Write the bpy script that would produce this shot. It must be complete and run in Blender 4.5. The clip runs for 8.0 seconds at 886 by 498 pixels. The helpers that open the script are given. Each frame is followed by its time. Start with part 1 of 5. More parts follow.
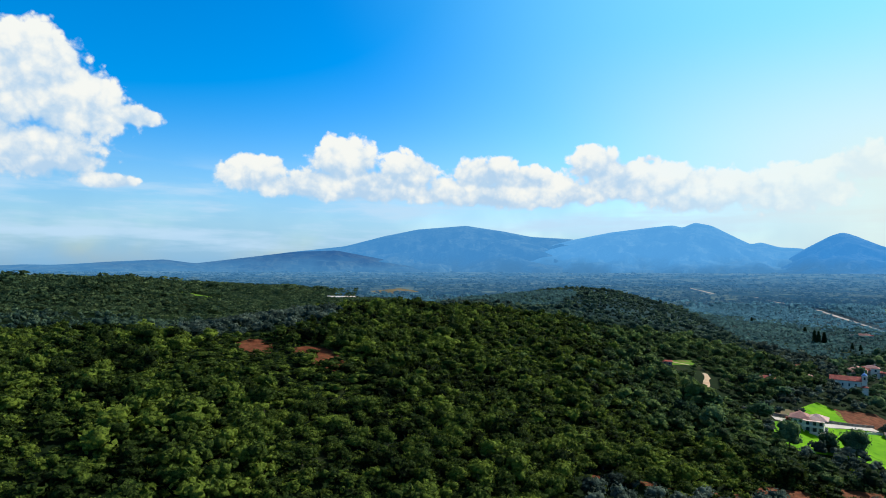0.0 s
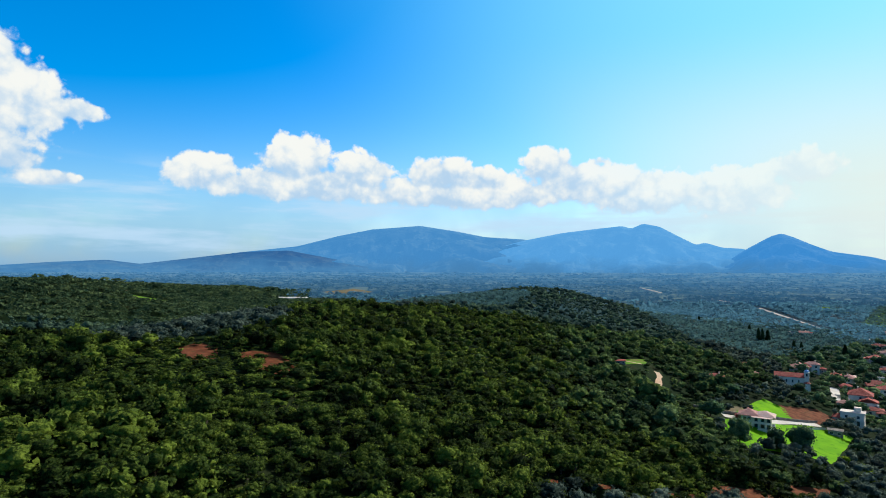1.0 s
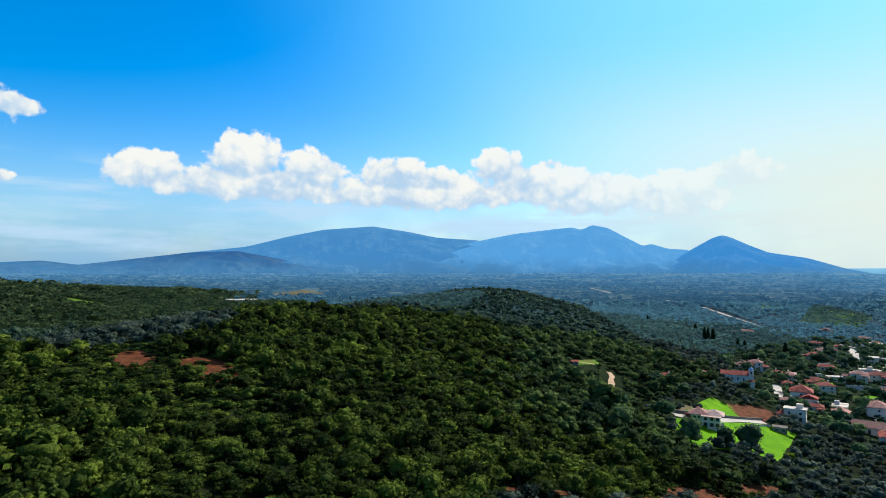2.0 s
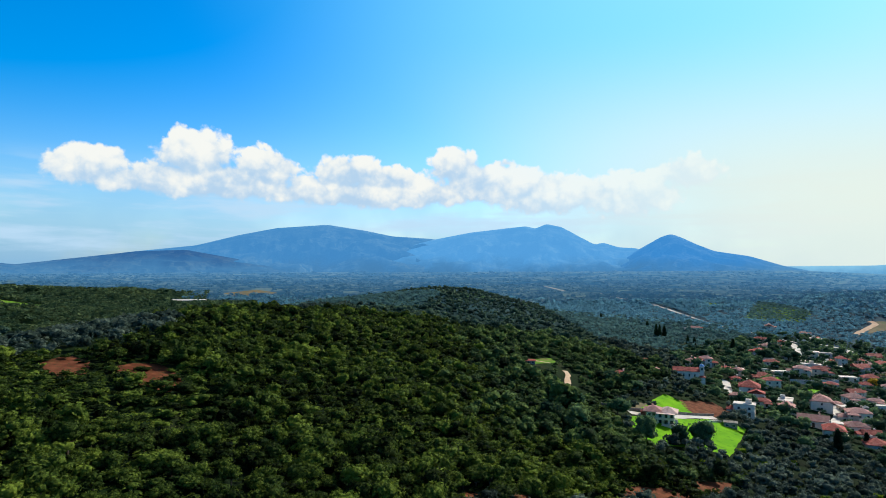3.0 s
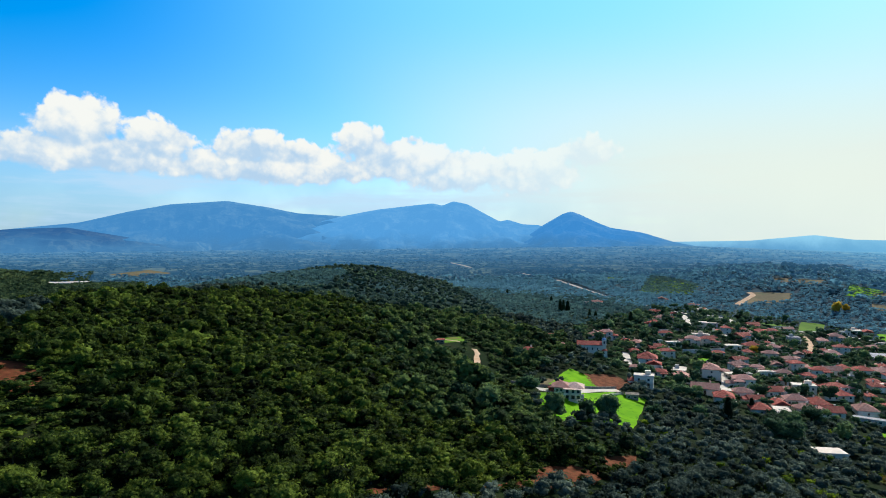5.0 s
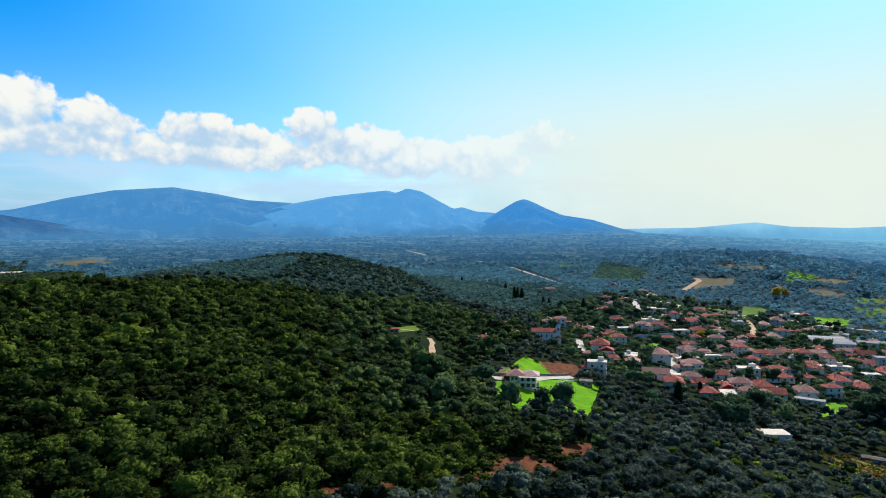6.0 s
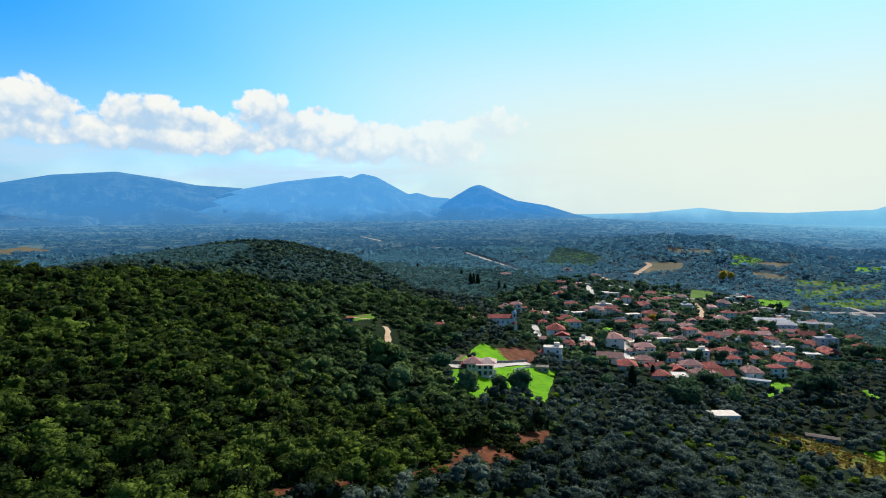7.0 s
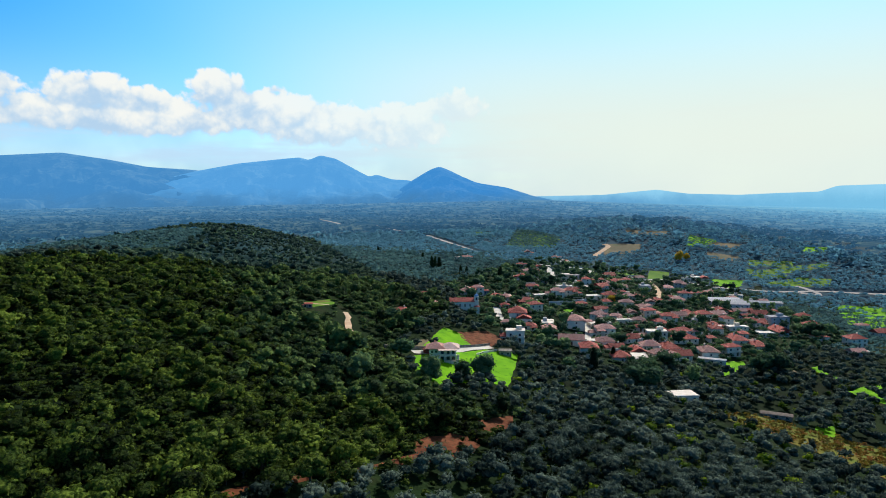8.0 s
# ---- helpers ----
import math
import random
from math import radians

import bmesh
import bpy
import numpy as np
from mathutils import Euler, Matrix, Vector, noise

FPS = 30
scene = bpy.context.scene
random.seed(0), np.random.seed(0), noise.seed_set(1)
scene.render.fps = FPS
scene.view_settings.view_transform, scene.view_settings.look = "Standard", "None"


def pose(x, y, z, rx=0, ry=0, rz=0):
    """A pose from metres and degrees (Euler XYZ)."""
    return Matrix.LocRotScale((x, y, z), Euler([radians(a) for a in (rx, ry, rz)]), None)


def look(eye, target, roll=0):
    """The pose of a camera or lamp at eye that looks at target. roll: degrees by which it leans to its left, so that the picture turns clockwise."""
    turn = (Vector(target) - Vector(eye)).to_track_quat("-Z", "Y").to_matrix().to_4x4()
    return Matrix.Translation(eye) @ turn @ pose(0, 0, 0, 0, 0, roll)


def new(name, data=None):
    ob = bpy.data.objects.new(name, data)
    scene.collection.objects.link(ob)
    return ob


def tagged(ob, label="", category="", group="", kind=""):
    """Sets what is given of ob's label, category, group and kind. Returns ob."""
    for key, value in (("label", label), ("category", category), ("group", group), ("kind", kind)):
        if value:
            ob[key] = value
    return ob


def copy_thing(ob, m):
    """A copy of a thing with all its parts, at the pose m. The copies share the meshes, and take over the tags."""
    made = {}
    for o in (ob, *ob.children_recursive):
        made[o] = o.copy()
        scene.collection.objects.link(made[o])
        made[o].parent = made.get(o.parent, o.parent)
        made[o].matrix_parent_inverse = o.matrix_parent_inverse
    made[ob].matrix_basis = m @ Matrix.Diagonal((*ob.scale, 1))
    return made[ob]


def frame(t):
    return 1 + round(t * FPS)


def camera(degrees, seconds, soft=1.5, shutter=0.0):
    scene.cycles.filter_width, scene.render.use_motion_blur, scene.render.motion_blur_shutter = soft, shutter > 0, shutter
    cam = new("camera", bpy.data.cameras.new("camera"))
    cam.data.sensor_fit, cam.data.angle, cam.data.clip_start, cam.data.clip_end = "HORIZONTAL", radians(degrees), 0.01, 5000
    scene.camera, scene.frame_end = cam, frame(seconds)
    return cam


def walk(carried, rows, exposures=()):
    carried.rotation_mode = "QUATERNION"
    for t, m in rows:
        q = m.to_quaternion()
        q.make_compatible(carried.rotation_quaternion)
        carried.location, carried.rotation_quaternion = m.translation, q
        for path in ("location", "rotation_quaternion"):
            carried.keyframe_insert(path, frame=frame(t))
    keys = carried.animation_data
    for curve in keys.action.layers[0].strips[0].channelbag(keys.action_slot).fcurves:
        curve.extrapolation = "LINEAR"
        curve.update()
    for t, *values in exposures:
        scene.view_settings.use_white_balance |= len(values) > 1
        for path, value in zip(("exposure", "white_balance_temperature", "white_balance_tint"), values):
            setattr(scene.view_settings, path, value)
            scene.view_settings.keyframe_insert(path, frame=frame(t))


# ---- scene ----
cam = camera(72.25, 8.0, soft=1.0)
PATH = [
    (0, pose(0.00, 0.00, 62.00, 92.187, -0.720, 0.000)),
    (0.5, pose(-0.08, 2.54, 62.09, 92.221, -0.657, -2.136)),
    (1, pose(-0.15, 5.40, 62.17, 92.248, -0.594, -4.299)),
    (1.5, pose(0.03, 8.39, 62.31, 92.271, -0.532, -6.602)),
    (3, pose(0.90, 16.60, 62.62, 92.257, -0.295, -12.932)),
    (3.5, pose(1.56, 19.28, 62.82, 91.815, -0.136, -15.237)),
    (4, pose(2.21, 21.96, 62.92, 91.257, 0.000, -17.389)),
    (4.5, pose(2.99, 24.67, 62.99, 90.683, 0.075, -19.504)),
    (6, pose(5.85, 32.19, 63.38, 88.892, 0.264, -25.978)),
    (6.5, pose(6.94, 34.66, 63.54, 88.236, 0.335, -28.102)),
    (7, pose(8.13, 37.06, 63.71, 87.507, 0.415, -30.196)),
    (7.5, pose(9.59, 39.54, 63.85, 86.644, 0.491, -32.192)),
    (8, pose(10.81, 41.90, 63.99, 85.811, 0.565, -33.903)),
]
walk(cam, PATH)

# ---------------------------------------------------------------- light
SUN_BEARING, SUN_HEIGHT = 62.0, 36.0          # degrees east of +y, degrees up
sb, sh = radians(SUN_BEARING), radians(SUN_HEIGHT)
sun_way = Vector((math.sin(sb) * math.cos(sh), math.cos(sb) * math.cos(sh), math.sin(sh)))
sun = new("sun", bpy.data.lights.new("sun", "SUN"))
sun.data.energy, sun.data.angle, sun.data.color = 5.0, radians(0.55), (1.0, 0.955, 0.86)
sun.matrix_world = look(sun_way * 500, (0, 0, 0))
scene.view_settings.exposure = 0.4


class Nodes:
    """Short hand for node trees."""

    def __init__(self, tree):
        self.tree = tree
        tree.nodes.clear()

    def add(self, kind, **inputs):
        n = self.tree.nodes.new(kind)
        for key, value in inputs.items():
            name = int(key[1:]) if key[0] == "i" and key[1:].isdigit() else key.replace("_", " ")
            self.put(n, name, value)
        return n

    def put(self, node, name, value):
        sock = node.inputs[name]
        if isinstance(value, bpy.types.NodeSocket):
            self.tree.links.new(value, sock)
        else:
            sock.default_value = value

    def math(self, op, a, b=0.0, c=0.0, clamp=False):
        n = self.tree.nodes.new("ShaderNodeMath")
        n.operation, n.use_clamp = op, clamp
        for i, v in enumerate((a, b, c)):
            self.put(n, i, v)
        return n.outputs[0]

    def mix(self, f, a, b, blend="MIX"):
        n = self.tree.nodes.new("ShaderNodeMix")
        n.data_type, n.blend_type = "RGBA", blend
        self.put(n, 0, f), self.put(n, 6, a), self.put(n, 7, b)
        return n.outputs[2]

    def noise(self, vec, scale, detail=4.0, rough=0.55, kind="FBM"):
        n = self.add("ShaderNodeTexNoise", Vector=vec, Scale=scale, Detail=detail, Roughness=rough)
        return n.outputs[0]

    def step(self, v, lo, hi, a=0.0, b=1.0):
        n = self.tree.nodes.new("ShaderNodeMapRange")
        n.interpolation_type = "SMOOTHSTEP"
        for i, x in enumerate((v, lo, hi, a, b)):
            self.put(n, i, x)
        return n.outputs[0]

    def ramp(self, v, *stops):
        n = self.tree.nodes.new("ShaderNodeValToRGB")
        while len(n.color_ramp.elements) < len(stops):
            n.color_ramp.elements.new(0.5)
        for e, (p, c) in zip(n.color_ramp.elements, stops):
            e.position, e.color = p, (*c, 1)
        self.put(n, 0, v)
        return n.outputs[0]


# clouds: bearing, elevation, half width, half height, all in degrees; thinness
CLOUDS = [
    (-38.6, 13.3, 6.8, 5.2, 0),
    (-34.5, 15.7, 4.4, 3.4, 0),
    (-31.7, 12.8, 5.1, 3.3, 0),
    (-34.3, 8.9, 6.7, 2.8, 0),
    (-27.6, 12.7, 2.7, 1.2, 0),
    (-29.1, 7.2, 2.6, 0.9, 0),
    (-44.3, 10.3, 4.5, 5.7, 0),
    (-17.7, 8.5, 3.5, 1.9, 0),
    (-15.5, 9.6, 2.1, 1.6, 0.62),
    (-11.9, 8.0, 4.4, 1.7, 0),
    (-9.4, 9.9, 3.7, 2.7, 0),
    (-3.5, 9.2, 3.3, 2.2, 0),
    (-6.7, 8.2, 5.1, 1.6, 0),
    (-0.9, 8.3, 3.4, 1.7, 0.62),
    (4.0, 9.1, 3.8, 2.0, 0),
    (7.7, 8.6, 3.4, 1.5, 0),
    (6.1, 7.1, 5.1, 1.6, 0),
    (2.4, 6.3, 2.8, 0.8, 0.62),
    (14.1, 9.8, 2.9, 2.0, 0),
    (16.9, 8.6, 4.8, 1.9, 0),
    (18.8, 10.3, 2.6, 1.3, 0.62),
    (23.0, 7.0, 6.4, 2.4, 0),
    (29.9, 6.9, 5.2, 2.5, 0),
    (35.2, 8.8, 3.1, 1.9, 0),
    (-8.8, 7.6, 12.3, 1.7, 0),
    (6.1, 7.3, 13.5, 1.8, 0),
    (18.8, 7.9, 7.7, 2.1, 0),
]
world = bpy.data.worlds.new("sky")
scene.world = world
world.use_nodes = True
nt = Nodes(world.node_tree)
sky = nt.tree.nodes.new("ShaderNodeTexSky")
sky.sky_type, sky.sun_disc = "NISHITA", False
sky.sun_elevation, sky.sun_rotation = sh, sb
sky.altitude, sky.air_density, sky.dust_density, sky.ozone_density = 150, 1.0, 1.6, 2.5
way = nt.add("ShaderNodeTexCoord").outputs["Generated"]
xyz = nt.add("ShaderNodeSeparateXYZ", Vector=way)
bearing = nt.math("MULTIPLY", nt.math("ARCTAN2", xyz.outputs[0], xyz.outputs[1]), 57.2958)
rise = nt.math("MULTIPLY", nt.math("ARCSINE", xyz.outputs[2]), 57.2958)
flat = nt.add("ShaderNodeCombineXYZ", X=bearing, Y=rise, Z=0.0).outputs[0]
wobble = nt.add("ShaderNodeVectorMath", i0=flat, i1=nt.add("ShaderNodeTexNoise", Vector=flat, Scale=0.5, Detail=3.0).outputs["Color"])
wobble.operation = "ADD"


def billow(scale):
    """Rounded heads, like those of a cumulus."""
    v = nt.tree.nodes.new("ShaderNodeTexVoronoi")
    v.feature = "SMOOTH_F1"
    nt.put(v, "Vector", wobble.outputs[0]), nt.put(v, "Scale", scale), nt.put(v, "Smoothness", 0.35), nt.put(v, "Detail", 2.0)
    return nt.math("SUBTRACT", 0.5, v.outputs["Distance"])


heads, curls, frays = billow(0.42), billow(1.1), nt.math("SUBTRACT", nt.noise(flat, 1.3, 7.0, 0.62), 0.5)
wide = nt.noise(flat, 0.11, 4.0, 0.5)
body = under = None
for b, e, rb, re, thin in CLOUDS:
    dx = nt.math("DIVIDE", nt.math("SUBTRACT", bearing, b), rb)
    up = nt.math("DIVIDE", nt.math("SUBTRACT", rise, e), re)
    dy = nt.math("MAXIMUM", up, nt.math("MULTIPLY", up, -1.3))      # flat bases
    d = nt.math("SUBTRACT", 1.0, nt.math("POWER", nt.math("ADD", nt.math("MULTIPLY", dx, dx), nt.math("MULTIPLY", dy, dy)), 0.5))
    d = nt.math("SUBTRACT", d, thin) if thin else d
    lower = nt.math("SUBTRACT", d, nt.math("MULTIPLY", up, 0.5))
    body = d if body is None else nt.math("SMOOTH_MAX", body, d, 0.2)
    under = lower if under is None else nt.math("SMOOTH_MAX", under, lower, 0.2)
shape = nt.math("ADD", nt.math("MULTIPLY", heads, 0.75), nt.math("ADD", nt.math("MULTIPLY", curls, 0.34), nt.math("MULTIPLY", frays, 0.58)))
dens = nt.math("ADD", nt.math("MULTIPLY", body, 1.6), nt.math("ADD", nt.math("MULTIPLY", shape, 0.85), 0.40))
shade = nt.math("SUBTRACT", nt.math("SUBTRACT", under, body), nt.math("MULTIPLY", shape, 0.9))
cover = nt.step(dens, 0.04, nt.step(shade, 0.0, 0.8, 0.34, 0.62))
cloud_tone = nt.mix(nt.step(shade, 0.0, 0.8), (9.7, 9.9, 9.5, 1), (4.9, 6.9, 9.0, 1))
glow = nt.add("ShaderNodeVectorMath", i0=way, i1=sun_way)
glow.operation = "DOT_PRODUCT"
toward = glow.outputs["Value"]
tint = nt.add("ShaderNodeHueSaturation", Color=sky.outputs[0], Saturation=nt.step(rise, 26.0, 42.0, 1.68, 0.75), Value=2.2, Hue=0.503)
tone = nt.mix(nt.math("MULTIPLY", nt.math("MULTIPLY", nt.step(toward, 0.42, 0.97), nt.step(rise, 44.0, 22.0)), 0.9), tint.outputs[0], (2.0, 8.0, 10.6, 1))
veil = nt.math("MULTIPLY", nt.step(rise, 13.0, 0.0), nt.step(wide, 0.32, 0.62, 0.55, 1.0))
tone = nt.mix(nt.math("MULTIPLY", veil, 0.8), tone, (2.1, 5.2, 8.6, 1))
streaks = nt.noise(nt.add("ShaderNodeCombineXYZ", X=nt.math("MULTIPLY", bearing, 0.085), Y=nt.math("MULTIPLY", rise, 0.55), Z=3.0).outputs[0], 1.0, 5.0, 0.55)
layer = nt.math("MULTIPLY", nt.step(rise, 0.3, 2.5), nt.step(rise, 10.5, 6.0))
tone = nt.mix(nt.math("MULTIPLY", nt.math("MULTIPLY", nt.step(streaks, 0.42, 0.66), layer), 0.8), tone, (5.6, 7.8, 9.9, 1))
hot = nt.math("MULTIPLY", nt.step(toward, 0.60, 0.88), nt.step(rise, 22.0, 5.0))
tone = nt.mix(nt.math("MULTIPLY", hot, 0.97), tone, (8.7, 9.5, 8.5, 1))
# Unseen upper sky darkened to weaken its fill light
tone = nt.mix(nt.step(rise, 28.0, 52.0, 0.0, 0.8), tone, (0.9, 1.3, 2.1, 1))
tone = nt.mix(nt.math("MULTIPLY", cover, nt.math("SUBTRACT", 1.0, nt.math("MULTIPLY", hot, 0.6))), tone, nt.mix(nt.math("MULTIPLY", hot, 0.7), cloud_tone, (10.2, 10.4, 9.6, 1)))
back = nt.add("ShaderNodeBackground", Color=tone, Strength=0.072)
nt.tree.links.new(back.outputs[0], nt.add("ShaderNodeOutputWorld").inputs[0])


# ---------------------------------------------------------------- materials
def material(name):
    m = bpy.data.materials.new(name)
    m.use_nodes = True
    return m, Nodes(m.node_tree)


def surface(name, a, b, scale, rough=0.9, bump=0.3, bump_scale=None, c=None, detail=5.0):
    """A plain rough surface: two colours by a wide noise, a third in flecks, and relief."""
    m, n = material(name)
    place = n.add("ShaderNodeNewGeometry").outputs["Position"]
    col = n.mix(n.step(n.noise(place, scale, detail), 0.35, 0.65), (*a, 1), (*b, 1))
    fine = n.noise(place, bump_scale or scale * 8, 3.0)
    col = n.mix(n.step(fine, 0.2, 0.8, 0.0, 0.35), col, n.mix(1.0, col, (0.45, 0.45, 0.45, 1), "MULTIPLY"))
    if c:
        col = n.mix(n.step(n.noise(place, scale * 2.7, 4.0), 0.56, 0.68), col, (*c, 1))
    relief = n.add("ShaderNodeBump", Strength=bump, Distance=0.3, Height=fine)
    bsdf = n.add("ShaderNodeBsdfPrincipled", Base_Color=col, Roughness=rough, Normal=relief.outputs[0])
    n.put(bsdf, "Specular IOR Level", 0.04)
    n.tree.links.new(bsdf.outputs[0], n.add("ShaderNodeOutputMaterial").inputs[0])
    return m


def leaves(name, dark, mid, light, through_light=0.45, patch=0.02, haze_glow=None):
    """Foliage: colour by tree (tint), by leaf clump and by tufts whose darks paint shaded gaps, with light passing
    through.
    """
    m, n = material(name)
    geo = n.add("ShaderNodeNewGeometry")
    tint_of = n.tree.nodes.new("ShaderNodeAttribute")
    tint_of.attribute_name = "tint"
    own = n.add("ShaderNodeObjectInfo").outputs["Random"]
    tree_tone = n.math("FRACT", n.math("ADD", tint_of.outputs["Fac"], own))
    wide_ = n.noise(geo.outputs["Position"], patch, 3.0)
    v = n.math("ADD", n.math("MULTIPLY", tree_tone, 0.66), n.math("MULTIPLY", geo.outputs["Random Per Island"], 0.26))
    v = n.math("ADD", v, n.math("MULTIPLY", n.math("SUBTRACT", wide_, 0.5), 0.9))
    # Tuft noise also darkens the colour, painting shade into gaps between clumps
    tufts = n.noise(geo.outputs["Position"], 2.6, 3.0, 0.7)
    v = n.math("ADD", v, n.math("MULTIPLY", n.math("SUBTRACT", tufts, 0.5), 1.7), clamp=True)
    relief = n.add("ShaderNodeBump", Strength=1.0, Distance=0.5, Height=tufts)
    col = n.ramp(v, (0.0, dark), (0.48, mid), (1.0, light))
    dif = n.add("ShaderNodeBsdfPrincipled", Base_Color=col, Roughness=0.8, Normal=relief.outputs[0])
    n.put(dif, "Specular IOR Level", 0.03)
    tra = n.add("ShaderNodeBsdfTranslucent", Color=n.mix(0.12, col, (*light, 1)))
    mixed = n.add("ShaderNodeMixShader", i0=through_light, i1=dif.outputs[0], i2=tra.outputs[0])
    # Haze painted as blue emission on trees of the far plain
    if haze_glow:
        n.put(dif, "Emission Color", haze_tone(n, geo.outputs["Position"]))
        n.put(dif, "Emission Strength", haze_glow)
    n.tree.links.new(mixed.outputs[0], n.add("ShaderNodeOutputMaterial").inputs[0])
    return m


def far_material(name, low, high, own_haze=None):
    """Backdrop land: fields and woods as patches, with blue haze painted as emission; heights can take a haze colour of
    their own.
    """
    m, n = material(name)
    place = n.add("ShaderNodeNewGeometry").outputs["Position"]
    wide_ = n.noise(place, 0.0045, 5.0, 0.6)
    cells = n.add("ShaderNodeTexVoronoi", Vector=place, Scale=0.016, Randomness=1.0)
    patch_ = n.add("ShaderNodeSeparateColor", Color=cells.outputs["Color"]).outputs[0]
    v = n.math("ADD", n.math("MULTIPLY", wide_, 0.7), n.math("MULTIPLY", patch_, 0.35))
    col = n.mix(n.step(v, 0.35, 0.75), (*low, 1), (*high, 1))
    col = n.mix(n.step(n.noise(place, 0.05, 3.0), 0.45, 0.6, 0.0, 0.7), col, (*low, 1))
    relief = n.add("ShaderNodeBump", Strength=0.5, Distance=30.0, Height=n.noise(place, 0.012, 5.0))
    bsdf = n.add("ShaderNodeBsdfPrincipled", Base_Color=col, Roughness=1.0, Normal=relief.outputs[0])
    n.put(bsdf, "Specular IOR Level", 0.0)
    tone = haze_tone(n, place)
    if own_haze:
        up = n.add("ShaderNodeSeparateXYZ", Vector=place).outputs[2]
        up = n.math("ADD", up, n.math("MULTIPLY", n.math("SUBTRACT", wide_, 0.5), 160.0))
        tone = n.mix(n.step(up, 40.0, 190.0), tone, (*own_haze, 1))
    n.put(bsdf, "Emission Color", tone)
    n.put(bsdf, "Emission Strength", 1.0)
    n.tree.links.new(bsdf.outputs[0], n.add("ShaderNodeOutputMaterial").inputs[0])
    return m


def haze_tone(n, place):
    """Painted haze for the far land: a blue emission colour, paler with distance and towards the sun."""
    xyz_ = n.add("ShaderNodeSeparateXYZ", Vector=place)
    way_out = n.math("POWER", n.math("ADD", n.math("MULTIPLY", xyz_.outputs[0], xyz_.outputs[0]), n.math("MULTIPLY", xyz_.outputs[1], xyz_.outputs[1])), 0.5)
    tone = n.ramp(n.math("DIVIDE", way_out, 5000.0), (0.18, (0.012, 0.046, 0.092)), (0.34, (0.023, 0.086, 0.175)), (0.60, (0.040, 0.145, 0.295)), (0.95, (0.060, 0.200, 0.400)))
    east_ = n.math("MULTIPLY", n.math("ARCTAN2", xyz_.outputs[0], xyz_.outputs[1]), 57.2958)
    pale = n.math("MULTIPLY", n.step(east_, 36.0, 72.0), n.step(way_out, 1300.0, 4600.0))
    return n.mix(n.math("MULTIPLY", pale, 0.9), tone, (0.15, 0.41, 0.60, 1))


def ground_material():
    m, n = material("hill_soil_and_grass")
    place = n.add("ShaderNodeNewGeometry").outputs["Position"]
    cells = n.add("ShaderNodeTexVoronoi", Vector=place, Scale=0.011, Randomness=0.9)
    field = n.add("ShaderNodeSeparateColor", Color=cells.outputs["Color"]).outputs[0]
    # Field colours with a blue cast that paints in haze beyond the village
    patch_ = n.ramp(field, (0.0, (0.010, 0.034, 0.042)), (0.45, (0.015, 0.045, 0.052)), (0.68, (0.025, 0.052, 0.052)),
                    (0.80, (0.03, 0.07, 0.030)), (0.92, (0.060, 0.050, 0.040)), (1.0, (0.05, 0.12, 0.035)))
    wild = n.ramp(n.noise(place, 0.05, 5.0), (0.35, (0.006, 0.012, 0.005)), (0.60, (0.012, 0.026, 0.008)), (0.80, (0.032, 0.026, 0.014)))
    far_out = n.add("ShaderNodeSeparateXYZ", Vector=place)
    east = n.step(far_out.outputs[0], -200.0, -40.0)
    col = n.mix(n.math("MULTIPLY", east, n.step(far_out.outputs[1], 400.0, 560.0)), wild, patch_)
    fine = n.noise(place, 0.9, 4.0)
    col = n.mix(n.step(fine, 0.3, 0.75, 0.0, 0.6), col, n.mix(1.0, col, (0.5, 0.5, 0.5, 1), "MULTIPLY"))
    relief = n.add("ShaderNodeBump", Strength=0.5, Distance=0.6, Height=fine)
    bsdf = n.add("ShaderNodeBsdfPrincipled", Base_Color=col, Roughness=0.95, Normal=relief.outputs[0])
    n.put(bsdf, "Specular IOR Level", 0.02)
    n.tree.links.new(bsdf.outputs[0], n.add("ShaderNodeOutputMaterial").inputs[0])
    return m


def tile_material(name, a, b):
    m, n = material(name)
    co = n.add("ShaderNodeTexCoord").outputs["Object"]
    own = n.add("ShaderNodeObjectInfo").outputs["Random"]
    col = n.mix(n.step(n.noise(co, 0.8, 5.0), 0.3, 0.7), (*a, 1), (*b, 1))
    col = n.mix(n.math("MULTIPLY", own, 0.8), col, n.mix(1.0, col, (0.5, 0.5, 0.52, 1), "MULTIPLY"))
    col = n.mix(n.step(n.noise(co, 9.0, 2.0), 0.45, 0.7, 0.0, 0.5), col, n.mix(1.0, col, (0.5, 0.5, 0.5, 1), "MULTIPLY"))
    wave = n.add("ShaderNodeTexWave", Vector=co, Scale=1.6, Distortion=0.3)
    relief = n.add("ShaderNodeBump", Strength=0.6, Distance=0.08, Height=wave.outputs[1])
    bsdf = n.add("ShaderNodeBsdfPrincipled", Base_Color=col, Roughness=0.8, Normal=relief.outputs[0])
    n.put(bsdf, "Specular IOR Level", 0.08)
    n.tree.links.new(bsdf.outputs[0], n.add("ShaderNodeOutputMaterial").inputs[0])
    return m


def glass_material():
    m, n = material("window_glass")
    bsdf = n.add("ShaderNodeBsdfPrincipled", Base_Color=(0.03, 0.04, 0.05, 1), Roughness=0.08)
    n.tree.links.new(bsdf.outputs[0], n.add("ShaderNodeOutputMaterial").inputs[0])
    return m


